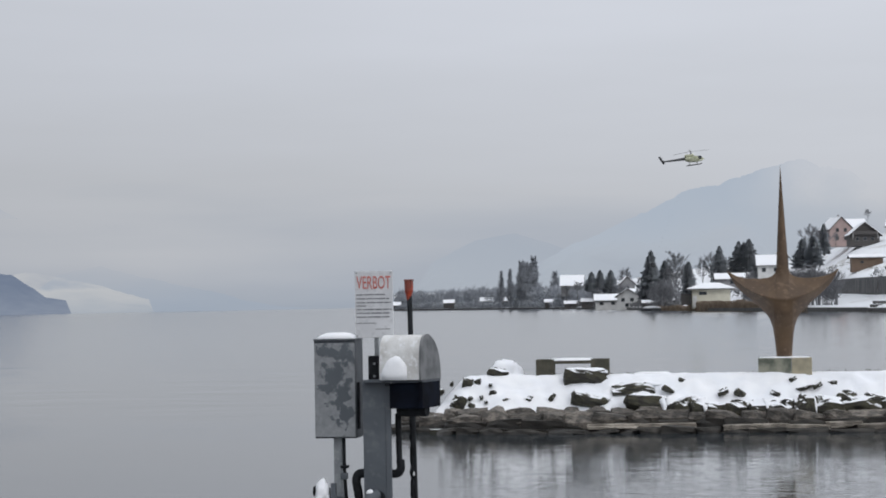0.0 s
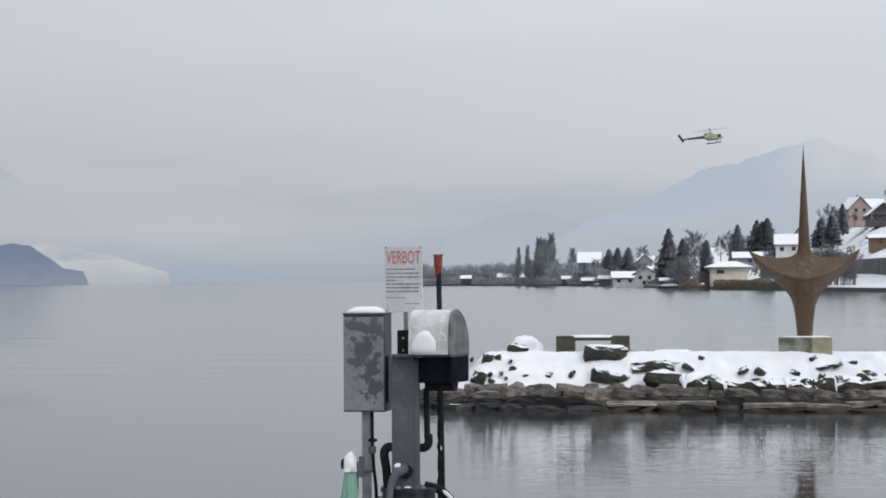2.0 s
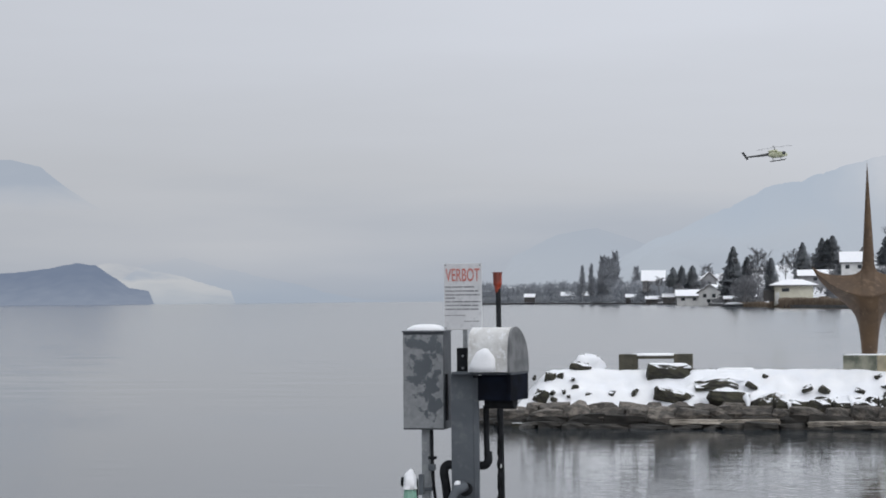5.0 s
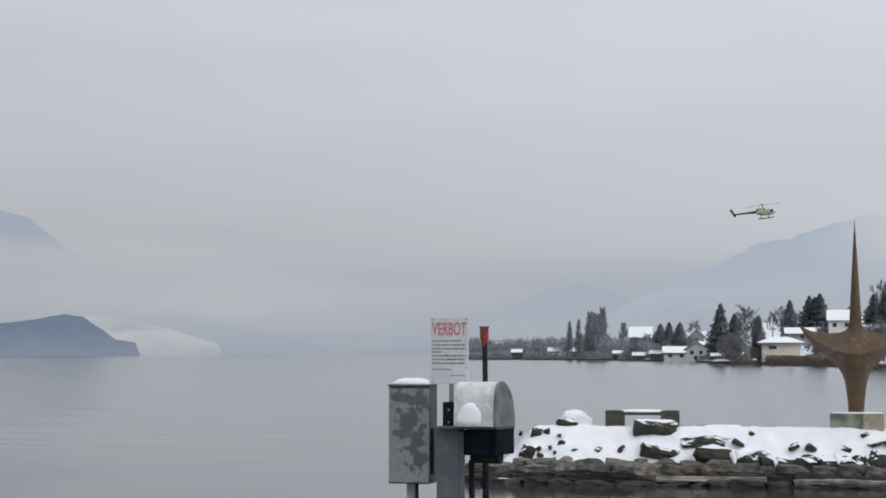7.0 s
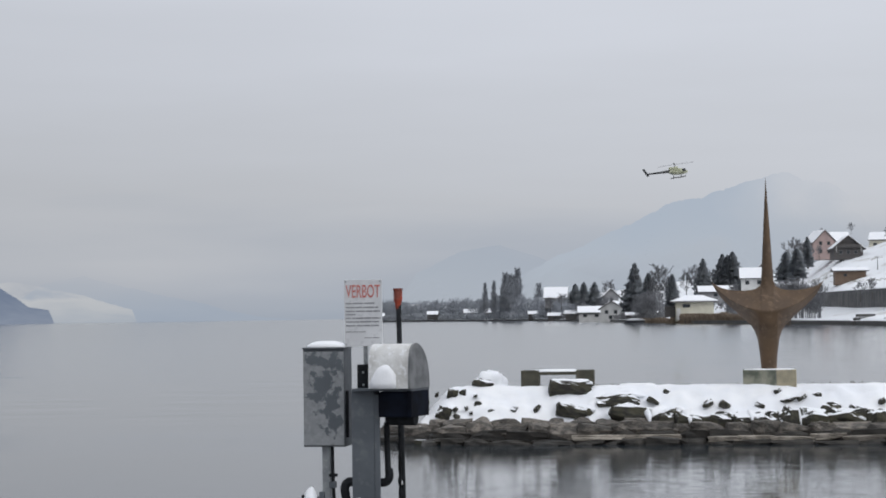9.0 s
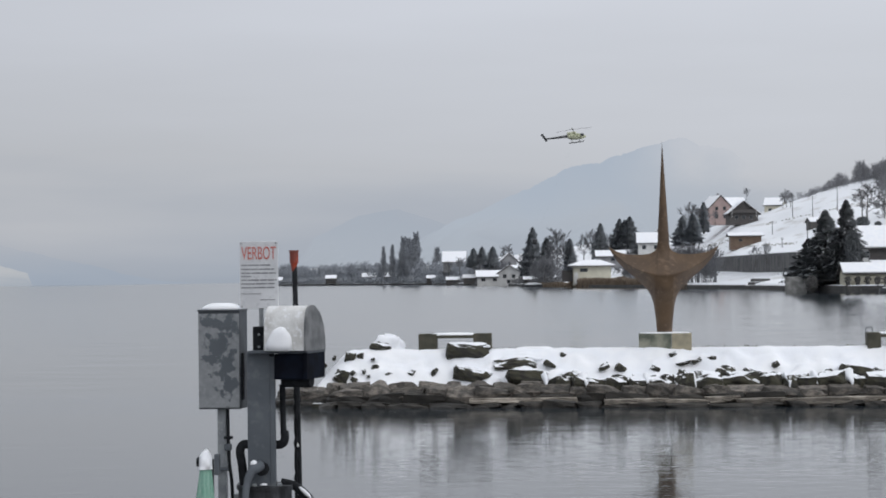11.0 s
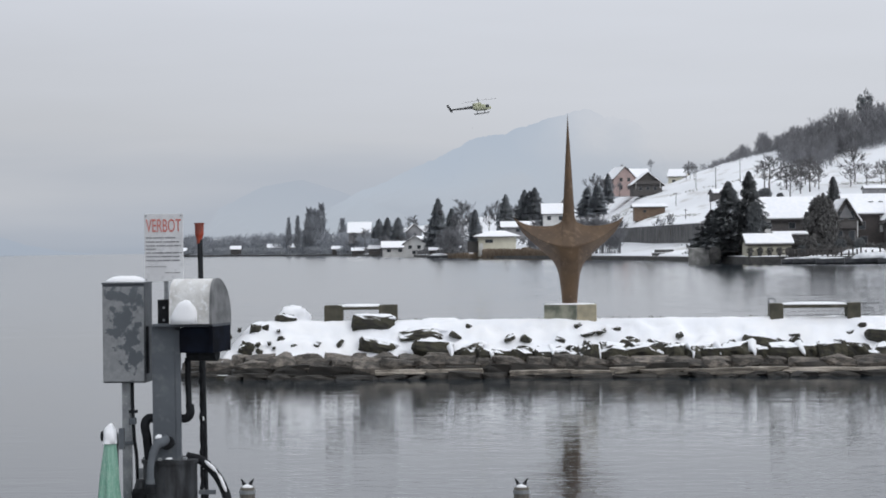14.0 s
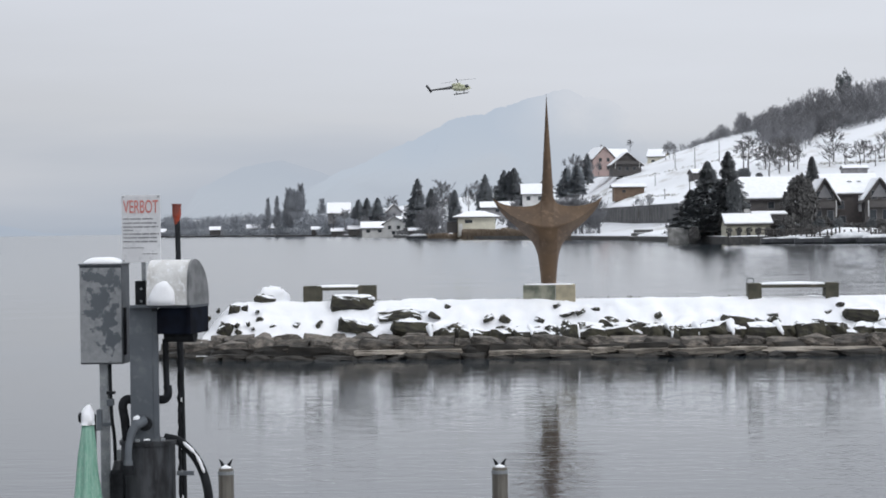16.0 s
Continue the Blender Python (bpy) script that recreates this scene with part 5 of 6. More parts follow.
bush(0.0722, 317, -0.0088, -0.0004, 0.0030, 1, EVERGREEN, "dark shrub drooping over the shore wall to the water")
bush(0.1102, 303, -0.0085, -0.0018, 0.0018, 0, EVERGREEN, "dark round shrub at the water's edge")

# boats and covered gear along the quay
def boat(u, d, length, label, cover):
    t = thing("boat", u * d, d, 0.0, label, "boat")
    bm = bmesh.new()
    rows = []
    for k in range(9):
        s = k / 8
        hw = length * 0.17 * math.sin(math.pi * (0.12 + 0.88 * (1 - s)) / 1.15) ** 0.6 if s < 1 else 0.02
        x = (s - 0.5) * length
        rows.append([bm.verts.new((x, yy * hw, zz + 0.25 * s * s * (zz > 0.3))) for yy, zz in ((-1, 0.75), (-0.75, 0.2), (0, -0.15), (0.75, 0.2), (1, 0.75))])
    for p, q in zip(rows, rows[1:]):
        for i in range(4):
            bm.faces.new((p[i], q[i], q[i + 1], p[i + 1]))
        bm.faces.new((p[4], q[4], q[0], p[0]))
    bm.faces.new(rows[0])
    bm.faces.new(rows[-1][::-1])
    bmesh.ops.recalc_face_normals(bm, faces=bm.faces[:])
    part("hull", bm, HULL, t)
    part("cover", heap(length * 0.7, length * 0.26, cover * 0.6, u * 30, 0.4), TARP, t, "snow-covered tarpaulin", smooth=True).matrix_basis = pose(-0.2, 0, 0.72)
    return t


for u, d, n, c in ((0.1215, 299.0, 6.5, 0.7), (0.1313, 293.5, 5.5, 0.5), (0.1507, 291.0, 8.5, 1.5), (0.1646, 289.0, 7.0, 0.9), (0.1117, 299.5, 4.0, 0.4), (-0.0652, 640, 8.0, 1.2), (0.0687, 322, 4.5, 0.4)):
    boat(u, d, n, "moored boat under a snow-covered cover", c)
rnd = random.Random(14)
for k in range(26):
    u = 0.1123 + (0.1757 - 0.1123) * (k + rnd.random() * 0.6) / 26
    d = table(wx_line, u) - 0.4
    t = thing("mooring_post", u * d, d, -0.6, "dark wooden mooring post at the shore wall", "post", group="mooring posts at the shore")
    bm = bmesh.new()
    n = rnd.uniform(2.0, 3.2)
    tube(bm, [(0, 0, 0), (rnd.uniform(-0.1, 0.1), 0, n)], [0.16, 0.13], 7)
    part("post", bm, TIMBER, t)
for k in range(22):
    u = 0.1123 + (0.1813 - 0.1123) * (k + rnd.random()) / 22
    d = 303 + rnd.random() * 12
    bush(u, d, (1.2 - EYE) / d, (rnd.uniform(2.2, 4.2) - EYE) / d, rnd.uniform(0.0022, 0.005), k % 2, EVERGREEN if k % 3 else FIR, "low dark garden shrub on the snowy bank")
for k in range(10):
    u = 0.0712 + (0.0852 - 0.0712) * (k + rnd.random()) / 10
    d = 323 + rnd.random() * 8
    bush(u, d, (0.8 - EYE) / d, (rnd.uniform(2.4, 4.6) - EYE) / d, rnd.uniform(0.003, 0.006), k % 2, FIR, "dark evergreen shrub crowding the bank")
snowbank = part("snow_covered_awning", heap(9.5, 2.4, 0.8, 6, 0.6), SNOW, smooth=True)
snowbank.matrix_world = pose(0.150 * 301, 301.5, 1.35, 0, 0, -2)
tagged(snowbank, "long low boat awning covered with snow on the quay", "awning")
fence = thing("quay_fence", 0.1424 * 302, 302, land(0.1424, 302), "dark timber fence along the snowy quay", "fence", -2)
for k in range(24):
    part("fence_post", blk(-11.5 + k, 0, 0.55, 0.14, 0.14, 1.3, 0.01), TIMBER, fence)
for zz in (0.45, 0.95):
    part("rail", blk(0, -0.08, zz, 23.4, 0.06, 0.16, 0.01), TIMBER, fence)
PIER = thing("stone_pier", 0.0644 * 321, 321, -0.5, "rough grey stone pier block at the shore", "pier")
part("masonry", blk(0, 0, 1.55, 3.35, 2.4, 3.0, 0.12), mat("pier_stone", (0.34, 0.34, 0.33), (0.20, 0.20, 0.195), 0.9, scale=1.0, bump=0.5, snow=0.1), PIER)
STEPS = thing("landing_steps", 0.0465 * 415, 415, -0.4, "dark landing stage with snow on its steps", "landing")
for k in range(3):
    s = part("step", blk(k * 0.3 - 0.3, k * 0.9, 0.6 + k * 0.35, 5.173 - k * 0.6, 1.0, 1.2 + k * 0.7, 0.04), SHORE_WALL, STEPS)
    part("snow_layer", blk(k * 0.3 - 0.3, k * 0.9, 1.24 + k * 0.7, 4.703 - k * 0.6, 0.9, 0.10, 0.04), SNOW, s)

# retaining wall, lower shore and reeds
WA, WB = Vector(spot(0.0193, 0.0025)), Vector(spot(0.0659, 0.0022))
RX, RD = (WA.x + WB.x) / 2, (WA.y + WB.y) / 2
rw = thing("retaining_wall", RX, RD, 0.0, "long grey retaining wall overgrown with bare creepers", "wall", math.degrees(math.atan2(WB.y - WA.y, WB.x - WA.x)), kind="structure")
rz_lo, rz_hi = 0.0025 * RD + EYE, 0.0101 * RD + EYE
part("masonry", blk(0, 0, (rz_lo + rz_hi) / 2 - 1, (WB - WA).length, 0.8, rz_hi - rz_lo + 2, 0.05), HEDGE, rw)
part("snow_layer", blk(0, 0.2, rz_hi + 0.1, (WB - WA).length - 0.4, 1.2, 0.22, 0.08), SNOW, rw)
for u0, d0, u1, d1 in ((-0.1967, 1257, -0.163, 1197), (-0.163, 1197, -0.1171, 1037), (-0.0402, 556, 0.0079, 476), (0.0079, 476, 0.0389, 426), (0.0389, 426, 0.0628, 370), (-0.1171, 1038, -0.0829, 818), (-0.0829, 818, -0.0658, 668)):
    a, b = Vector((u0 * d0, d0, 0)), Vector((u1 * d1, d1, 0))
    ang = math.degrees(math.atan2(b.y - a.y, b.x - a.x))
    t = thing("shore_wall", (a.x + b.x) / 2, (a.y + b.y) / 2, 0, "low dark stone embankment at the waterline", "wall", ang, kind="structure")
    part("masonry", blk(0, 0, 0.2, (b - a).length + 0.5, 1.0, 1.3, 0.05), SHORE_WALL, t)

rnd = random.Random(3)
vs, fs = [], []
for k in range(5200):
    s = rnd.random()
    u = -0.0624 + (0.0107 - -0.0624) * s
    d = table(SHORE, u) - 3.5 + rnd.uniform(-3.0, 3.0)
    hgt = (2.6 + 0.7 * noise.noise(Vector((u * 160, 0, 0)))) * rnd.uniform(0.7, 1.1) * (0.55 if s < 0.2 else 1)
    x, w, lean = u * d, rnd.uniform(0.05, 0.12), rnd.uniform(-0.4, 0.4)
    b0 = len(vs)
    vs += [(x - w, d, -0.3), (x + w, d, -0.3), (x + w * 0.6 + lean, d + rnd.uniform(-0.2, 0.2), hgt), (x - w * 0.6 + lean, d, hgt)]
    fs.append((b0, b0 + 1, b0 + 2, b0 + 3))
tagged(new("reeds", raw_mesh("reeds", vs, fs, REED)), "belt of dry brown reeds along the shore", "reeds", kind="stuff")

def scrub(name, count, place, material, label, size=(0.5, 1.1), clumps=14):
    """Low growth in clumps, joined."""
    rnd = random.Random(len(name))
    vs, fs = [], []
    for _ in range(count):
        x, y, z, hgt = place(rnd)
        if -0.0516 < x / y < -0.0209 and y < 640:
            continue
        for _ in range(clumps):
            c = Vector((x + rnd.gauss(0, min(0.7, hgt * 2)), y + rnd.gauss(0, min(0.5, hgt * 2)), z + hgt * rnd.random() ** 0.8))
            b0, s_ = len(vs), rnd.uniform(*size) * 0.5
            vs += [c + Vector((rnd.uniform(-1, 1), rnd.uniform(-1, 1), rnd.uniform(-1, 1))) * s_ for _ in range(4)]
            fs += [(b0, b0 + 1, b0 + 2), (b0, b0 + 2, b0 + 3), (b0, b0 + 3, b0 + 1), (b0 + 1, b0 + 3, b0 + 2)]
    return tagged(new(name, raw_mesh(name, vs, fs, material)), label, "scrub", kind="stuff")


def mole_edge(rnd):
    x = rnd.uniform(-4.5, 22)
    y = 48.0 + rnd.uniform(-0.3, 0.2)
    return x, y, mole(x, y) - 0.03, 0.05


def bank(u0, u1, near_by, deep_by, hgt):
    def place(rnd):
        u = u0 + (u1 - u0) * rnd.random()
        d = table(SHORE, u) + near_by + deep_by * rnd.random()
        return u * d, d, land(u, d) - 0.2, hgt * (0.55 + 0.9 * abs(noise.noise(Vector((u * 90, d * 0.05, 2)))))
    return place


# scrub base colours carry painted haze, most in the far one
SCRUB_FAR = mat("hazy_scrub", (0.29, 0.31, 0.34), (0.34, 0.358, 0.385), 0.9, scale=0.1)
SCRUB = mat("winter_scrub", (0.12, 0.122, 0.128), (0.17, 0.172, 0.178), 0.9, scale=0.2)
scrub("grass_tufts", 330, mole_edge, mat("dead_grass", (0.16, 0.155, 0.145), (0.42, 0.42, 0.42), 0.9, scale=3), "dead grass tufts along the snowy crest", (0.05, 0.11), 3)
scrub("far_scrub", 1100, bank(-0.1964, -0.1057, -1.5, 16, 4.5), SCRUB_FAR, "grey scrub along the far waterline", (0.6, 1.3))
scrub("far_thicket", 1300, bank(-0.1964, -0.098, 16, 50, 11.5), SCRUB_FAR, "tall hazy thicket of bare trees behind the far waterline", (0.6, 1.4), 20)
scrub("shore_scrub", 520, bank(-0.1114, -0.0487, 1, 22, 2.2), SCRUB, "bare dark scrub in the lakeside gardens")
scrub("slope_scrub", 380, bank(-0.0715, 0.0234, 30, 150, 2.4), SCRUB, "bare dark scrub between the hillside houses")
def row_at(u0, e0, u1, e1, hgt):
    def place(rnd):
        s = rnd.random()
        x, y, z = spot(u0 + (u1 - u0) * s, e0 + (e1 - e0) * s + rnd.uniform(-0.0003, 0.0003))
        return x, y, z - 0.1, hgt * rnd.random()
    return place


GRASS = mat("frozen_grass", (0.22, 0.205, 0.17), (0.32, 0.31, 0.28), 0.9, scale=0.3)
for k, (u0, e0, u1, e1, hgt, num) in enumerate(((0.1358, 0.0298, 0.1673, 0.0308, 0.7, 90), (0.1023, 0.0222, 0.1154, 0.0217, 0.9, 60), (0.0505, 0.0252, 0.1011, 0.0363, 0.4, 60), (0.0081, 0.0117, 0.0335, 0.0176, 0.7, 60), (0.0644, 0.0157, 0.0307, 0.0142, 0.5, 60), (0.1148, 0.0192, 0.1649, 0.0218, 0.5, 50))):
    scrub("grass_row" + "_strip" * k, num, row_at(u0, e0, u1, e1, hgt), GRASS, "line of frozen grass showing through the snow", (0.25, 0.6), 5)
scrub("quay_hedge", 420, bank(0.1112, 0.21, 2, 15, 1.5), EVERGREEN, "dark untrimmed hedges behind the quay", (0.3, 0.8))
scrub("bank_hedge", 240, bank(0.0614, 0.0852, 0, 10, 3.4), FIR, "dark evergreen growth on the steep bank", (0.4, 0.9))

# middle shore houses
VI = (-0.0365 * 575, 575)
villa = house("villa", VI[0], VI[1], -0.0018 * 575 + EYE, 10.752, 9, 4.398, 1.5, 4, CREAM, "pale yellow villa with a low snow-covered roof", True, ((-2.3, 3.2, 2.0, 0.8),), 1.4, hip=True)
part("terrace", blk(-6.6, 0, 1.6, 3.6, 6, 3.2, 0.05), TIMBER, villa, "dark covered terrace")
part("white_pillar", blk(-4.6, -5.4, 0.9, 1.1, 0.5, 3.4, 0.05), PLASTER, villa)
house("long_house", -0.0871 * 790, 790, -0.0023 * 790 + EYE, 10.743, 9, 2.7, 2.2, 6, PLASTER, "white house with a long snow-covered roof", True, ((-3, 1.5, 1.4, 1.0), (1.5, 1.5, 1.4, 1.0)), 0.8, chimney=-3)
house("white_house", -0.0763 * 770, 770, -0.0025 * 770 + EYE, 8.726, 10, 4.2, 2.8, -6, PLASTER, "white gabled house near the shore", False, ((-2, 2.9, 1.2, 1.2), (1.5, 2.9, 1.2, 1.2), (-0.5, 0.9, 1.2, 1.2)), 0.9)
house("upper_house", -0.1054 * 1000, 1000, 0.0048 * 1000 + EYE, 10.766, 11, 4.2, 4.8, 4, GREY_WALL, "grey house with a steep snowy roof among trees", True, ((-2, 2.4, 1.2, 1.2), (2, 2.4, 1.2, 1.2)), 0.8)
house("hill_house", -0.0074 * 690, 690, 0.0119 * 690 + EYE, 7.819, 10, 3.6, 3.2, 2, PLASTER, "white house with broad snow roof on the slope", True, ((-2, 2.0, 1.2, 1.2), (2, 2.0, 1.2, 1.2)), 0.8)
house("dormer_house", -0.0014 * 720, 720, 0.0166 * 720 + EYE, 4.896, 8, 3.2, 3.2, 0, GREY_WALL, "grey gabled house on the slope", False, ((0, 2.2, 1.2, 1.2),), 0.6)
house("tree_house", -0.078 * 840, 840, 0.0044 * 840 + EYE, 6.188, 8, 4.0, 3.0, 8, GREY_WALL, "grey gabled house half hidden by trees", False, ((0, 2.6, 1.2, 1.2),), 0.6)
house("low_house", -0.026 * 640, 640, 0.0068 * 640 + EYE, 9.791, 8, 2.4, 1.6, 4, GREY_WALL, "low grey house with snow roof behind the villa", True, ((0, 1.4, 1.2, 1.0),), 0.8)
for k, (u, e, w, t_e, d) in enumerate(((-0.1684, -0.0004, 18, 0.003, 1205), (-0.1486, -0.0001, 25, 0.0039, 1170), (-0.1371, -0.0002, 30, 0.004, 1130), (-0.1168, -0.0008, 18, 0.0023, 1040), (-0.1952, -0.0012, 12, 0.0023, 1265),
                                     (-0.1057, -0.0018, 26, 0.0013, 960), (-0.0672, -0.002, 22, 0.0008, 690), (-0.0977, -0.001, 22, 0.0024, 900))):
    n = w * d / 3514
    house("lake_hut", u * d, d, EYE + e * d, n, 6, (t_e - e) * d * 0.45, (t_e - e) * d * 0.45, 5, TIMBER, "small dark lakeside hut with a snowy roof", True, ((0, (t_e - e) * d * 0.22, 1.0, 0.7),), 0.5, category="hut")

# hillside
X0, Y0, Z0 = spot(0.0397, 0.0149)
house("field_barn", X0, Y0, Z0, 53 * Y0 / 3514, 6, 17 * Y0 / 3514, 0.7, 3, TIMBER_WARM, "brown timber field barn with snow on a flat roof", True, ((-1.5, 1.6, 0.8, 0.6),), 0.8, category="barn")
X0, Y0, Z0 = spot(0.0735, 0.0232)
house("field_shed", X0, Y0, Z0, 3.2, 3, 1.6, 1.0, 20, TIMBER, "small dark shed with snow on one roof side", True, (), 0.4, category="shed")
PH = 0.0272
house("pink_house", 0.0254 * 690, 690, EYE + PH * 690, 8.21, 11, 4.4, 4.2, 18, PINK, "pink gabled house with snowy roof on the hill", False, ((-1.6, 1.6, 0.9, 1.2), (1.4, 1.6, 0.9, 1.2), (-1.5, 4.3, 0.9, 1.1), (1.3, 4.3, 0.9, 1.1)), 0.5, chimney=1.0)
house("white_wing", 0.0338 * 700, 700, EYE + 0.0288 * 700, 7.139, 9, 3.2, 3.6, 10, PLASTER, "white house wing with a steep snowy roof", True, ((-1, 1.8, 1.0, 1.0),), 0.5)
house("chalet", 0.0383 * 665, 665, EYE + 0.0271 * 665, 9.42, 9, 2.6, 3.8, 6, TIMBER, "dark timber chalet with a wide gable on the hill", False, ((-2.4, 1.2, 1.0, 1.0), (0, 1.2, 1.0, 1.0), (2.4, 1.2, 1.0, 1.0)), 0.9, balcony=(2.7, 8))
house("yellow_house", 0.0546 * 690, 690, EYE + 0.0297 * 690, 5.865, 8, 3.4, 2.4, -12, CREAM, "pale yellow house on the hill crest", True, ((-1, 1.8, 1.0, 1.0), (1.6, 1.8, 1.0, 1.0)), 0.5)
house("small_shelter", *spot(0.1516, 0.024), 5.6, 3, 1.5, 0.6, 4, GREY_WALL, "low grey shelter on the snowy slope", True, (), 0.3, category="shed")
for u, e, hgt in ((0.073, 0.0283, 6.5), (0.0851, 0.0315, 7.5), (0.0632, 0.029, 5.5), (0.0703, 0.017, 5.0), (0.0579, 0.0138, 2.6), (0.1419, 0.0441, 7.0), (0.0532, 0.0201, 4.0)):
    x, y, z = spot(u, e)
    t = thing("utility_pole", x, y, z, "thin grey wooden utility pole on the snowy hill", "pole", group="poles on the hill")
    bm = bmesh.new()
    tube(bm, [(0, 0, -0.5), (0, 0, hgt)], [0.12, 0.08], 6)
    part("pole", bm, TWIG, t)
    part("crossarm", blk(0, 0, hgt - 0.3, 0.9, 0.1, 0.1), TWIG, t)

# bare trees
BARE = [bare_tree_geo(s, 8.0, 0.95, 0.05, 4, 4, 0.035, 0.2, 13) for s in (1, 2, 3)]
TALL = [bare_tree_geo(s, 12.0, 0.65, 0.35, 4, 4, 0.04, 0.24, 16) for s in (5, 6)]
made = {}


def bare(u, e, top_e, k, tall=False, d=None, label="bare winter fruit tree on the snowy slope"):
    if d is None:
        x, d, z = spot(u, e)
    else:
        x, z = u * d, EYE + e * d
    s = (top_e - e) * d / (12.0 if tall else 8.0)
    key = (k, tall)
    if key not in made:
        made[key] = tree("bare_tree", (TALL if tall else BARE)[k], label, TWIG_MID if tall else TWIG, x, d, z, s, "bare trees on the hillside")
        return made[key]
    c = copy_thing(made[key], pose(x, d, z, 0, 0, (u * 7000) % 360))
    c.scale = (s, s, s)
    c["label"] = label
    return c


for i, (px_u, e, t_e) in enumerate(((0.0996, 0.027, 0.0453), (0.1079, 0.0277, 0.0418), (0.1098, 0.0226, 0.0384), (0.1194, 0.0264, 0.0444), (0.1149, 0.0254, 0.0394), (0.1219, 0.0287, 0.0402),
                                   (0.0971, 0.0285, 0.042), (0.1127, 0.0288, 0.0428), (0.1172, 0.0298, 0.0433), (0.1238, 0.0275, 0.0382), (0.1414, 0.0309, 0.0483), (0.1395, 0.0287, 0.039), (0.1472, 0.0286, 0.0406), (0.1545, 0.0287, 0.0416), (0.1567, 0.0312, 0.0424), (0.1622, 0.0286, 0.0395), (0.1667, 0.0325, 0.0465), (0.1734, 0.031, 0.045))):
    bare(px_u, e, t_e, i % 3)
for i, (u, e, t_e, d) in enumerate(((-0.0535, 0.0023, 0.0231, 690), (-0.0558, 0.0012, 0.0174, 680), (-0.0501, 0.0017, 0.0159, 680), (-0.0401, 0.0073, 0.02, 740), (-0.0358, 0.0078, 0.0228, 740), (-0.0273, 0.0099, 0.0213, 740),
                                    (-0.0785, 0.0044, 0.0163, 880), (-0.0714, 0.002, 0.012, 760), (-0.1028, 0.0024, 0.0104, 930), (-0.1085, 0.0011, 0.0088, 940), (0.0133, 0.0193, 0.0354, 640), (0.0167, 0.0234, 0.0339, 650), (0.0209, 0.0248, 0.0324, 655),
                                    (-0.043, -0.0006, 0.0079, 600), (-0.0601, -0.0015, 0.007, 640), (0.0408, 0.0378, 0.0434, 720), (0.0604, 0.0341, 0.042, 640), (0.0624, 0.0335, 0.0408, 642), (0.0585, 0.0335, 0.0403, 641), (0.0503, 0.006, 0.0159, 448), (0.0446, 0.0047, 0.014, 447), (0.0252, 0.0256, 0.0324, 660), (-0.0131, 0.0111, 0.0211, 720))):
    bare(u, e, t_e, i % 2, True, d, "tall bare tree among houses by the lake")
# poplar twigs paled and blued to paint in the haze
POPLAR_TWIG = mat("haze_paled_poplar_twigs", (0.25, 0.265, 0.29), (0.31, 0.325, 0.35), 0.9, scale=0.3)
POP = [poplar_geo(s, 26) for s in (1, 2, 3)]
for i, (u, e, t_e, wide) in enumerate(((-0.1415, -0.001, 0.0172, 1.0), (-0.1369, -0.0011, 0.0183, 1.0), (-0.1311, -0.0012, 0.0225, 1.35), (-0.1288, -0.0012, 0.0215, 1.3), (-0.1268, -0.0012, 0.021, 1.3), (-0.1248, -0.0012, 0.0247, 1.3), (-0.1142, -0.0014, 0.0165, 1.7))):
    d = 1080 + 8 * i
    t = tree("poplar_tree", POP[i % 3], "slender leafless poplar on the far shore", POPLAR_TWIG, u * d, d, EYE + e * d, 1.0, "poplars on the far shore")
    s = (t_e - e) * d / 26
    t.scale = (s * wide, s * wide, s)

WOOD = [bare_tree_geo(s, 12.0, 0.75, 0.3, 2, 4, 0.09, 0.2, 15) for s in range(11, 17)]
rnd = random.Random(6)
far_spots = []
for k in range(430):
    s = rnd.random()
    u = -0.1953 + (-0.0943 - -0.1953) * s
    d = table(SHORE, u) + 14 + 70 * rnd.random()
    px_h = 1.08 + 0.34 * noise.noise(Vector((u * 55, 0, 7))) + 0.15 * step(0.1, 0.35, s) - 0.25 * step(0.6, 0.9, s)
    far_spots.append((u * d, d, 0.8, px_h * rnd.uniform(0.55, 0.95)))
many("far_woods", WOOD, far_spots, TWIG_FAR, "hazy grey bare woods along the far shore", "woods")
CLEAR = ((-0.0521, -0.0204, 645), (-0.0966, -0.0686, 800), (-0.0153, -0.0, 725), (-0.1128, -0.0977, 1005))
mid_spots = []
for k in range(480):
    u = -0.1128 + (0.0254 - -0.1128) * rnd.random()
    x, d, z = at(u, table(SHORE, u) + (table(BACK, u) - table(SHORE, u)) * 0.03 + 0.85 * rnd.random() ** 1.3)
    if any(a < u < b and d < far for a, b, far in CLEAR):
        continue
    mid_spots.append((x, d, z, rnd.uniform(0.25, 0.8)))
many("garden_trees", WOOD, mid_spots, TWIG_MID, "bare grey garden trees between the houses", "trees")
hill_spots = []
WOOD_HEIGHT = [(0.1028, 0.42), (0.1095, 0.58), (0.1201, 0.72), (0.134, 0.9), (0.148, 0.86), (0.1668, 0.66), (0.34, 0.55)]
for k in range(680):
    s = rnd.random() ** 0.8
    u = 0.1028 + (0.33 - 0.1028) * s
    b = table(BACK, u)
    d = b * (0.93 + 0.10 * rnd.random() + (0.05 * (1 - step(0, 0.25, s))))
    hgt = table(WOOD_HEIGHT, u) * rnd.uniform(0.7, 1.15) * (1 + 0.2 * noise.noise(Vector((u * 70, 1, 1))))
    hill_spots.append((u * d, d, land(u, d), hgt))
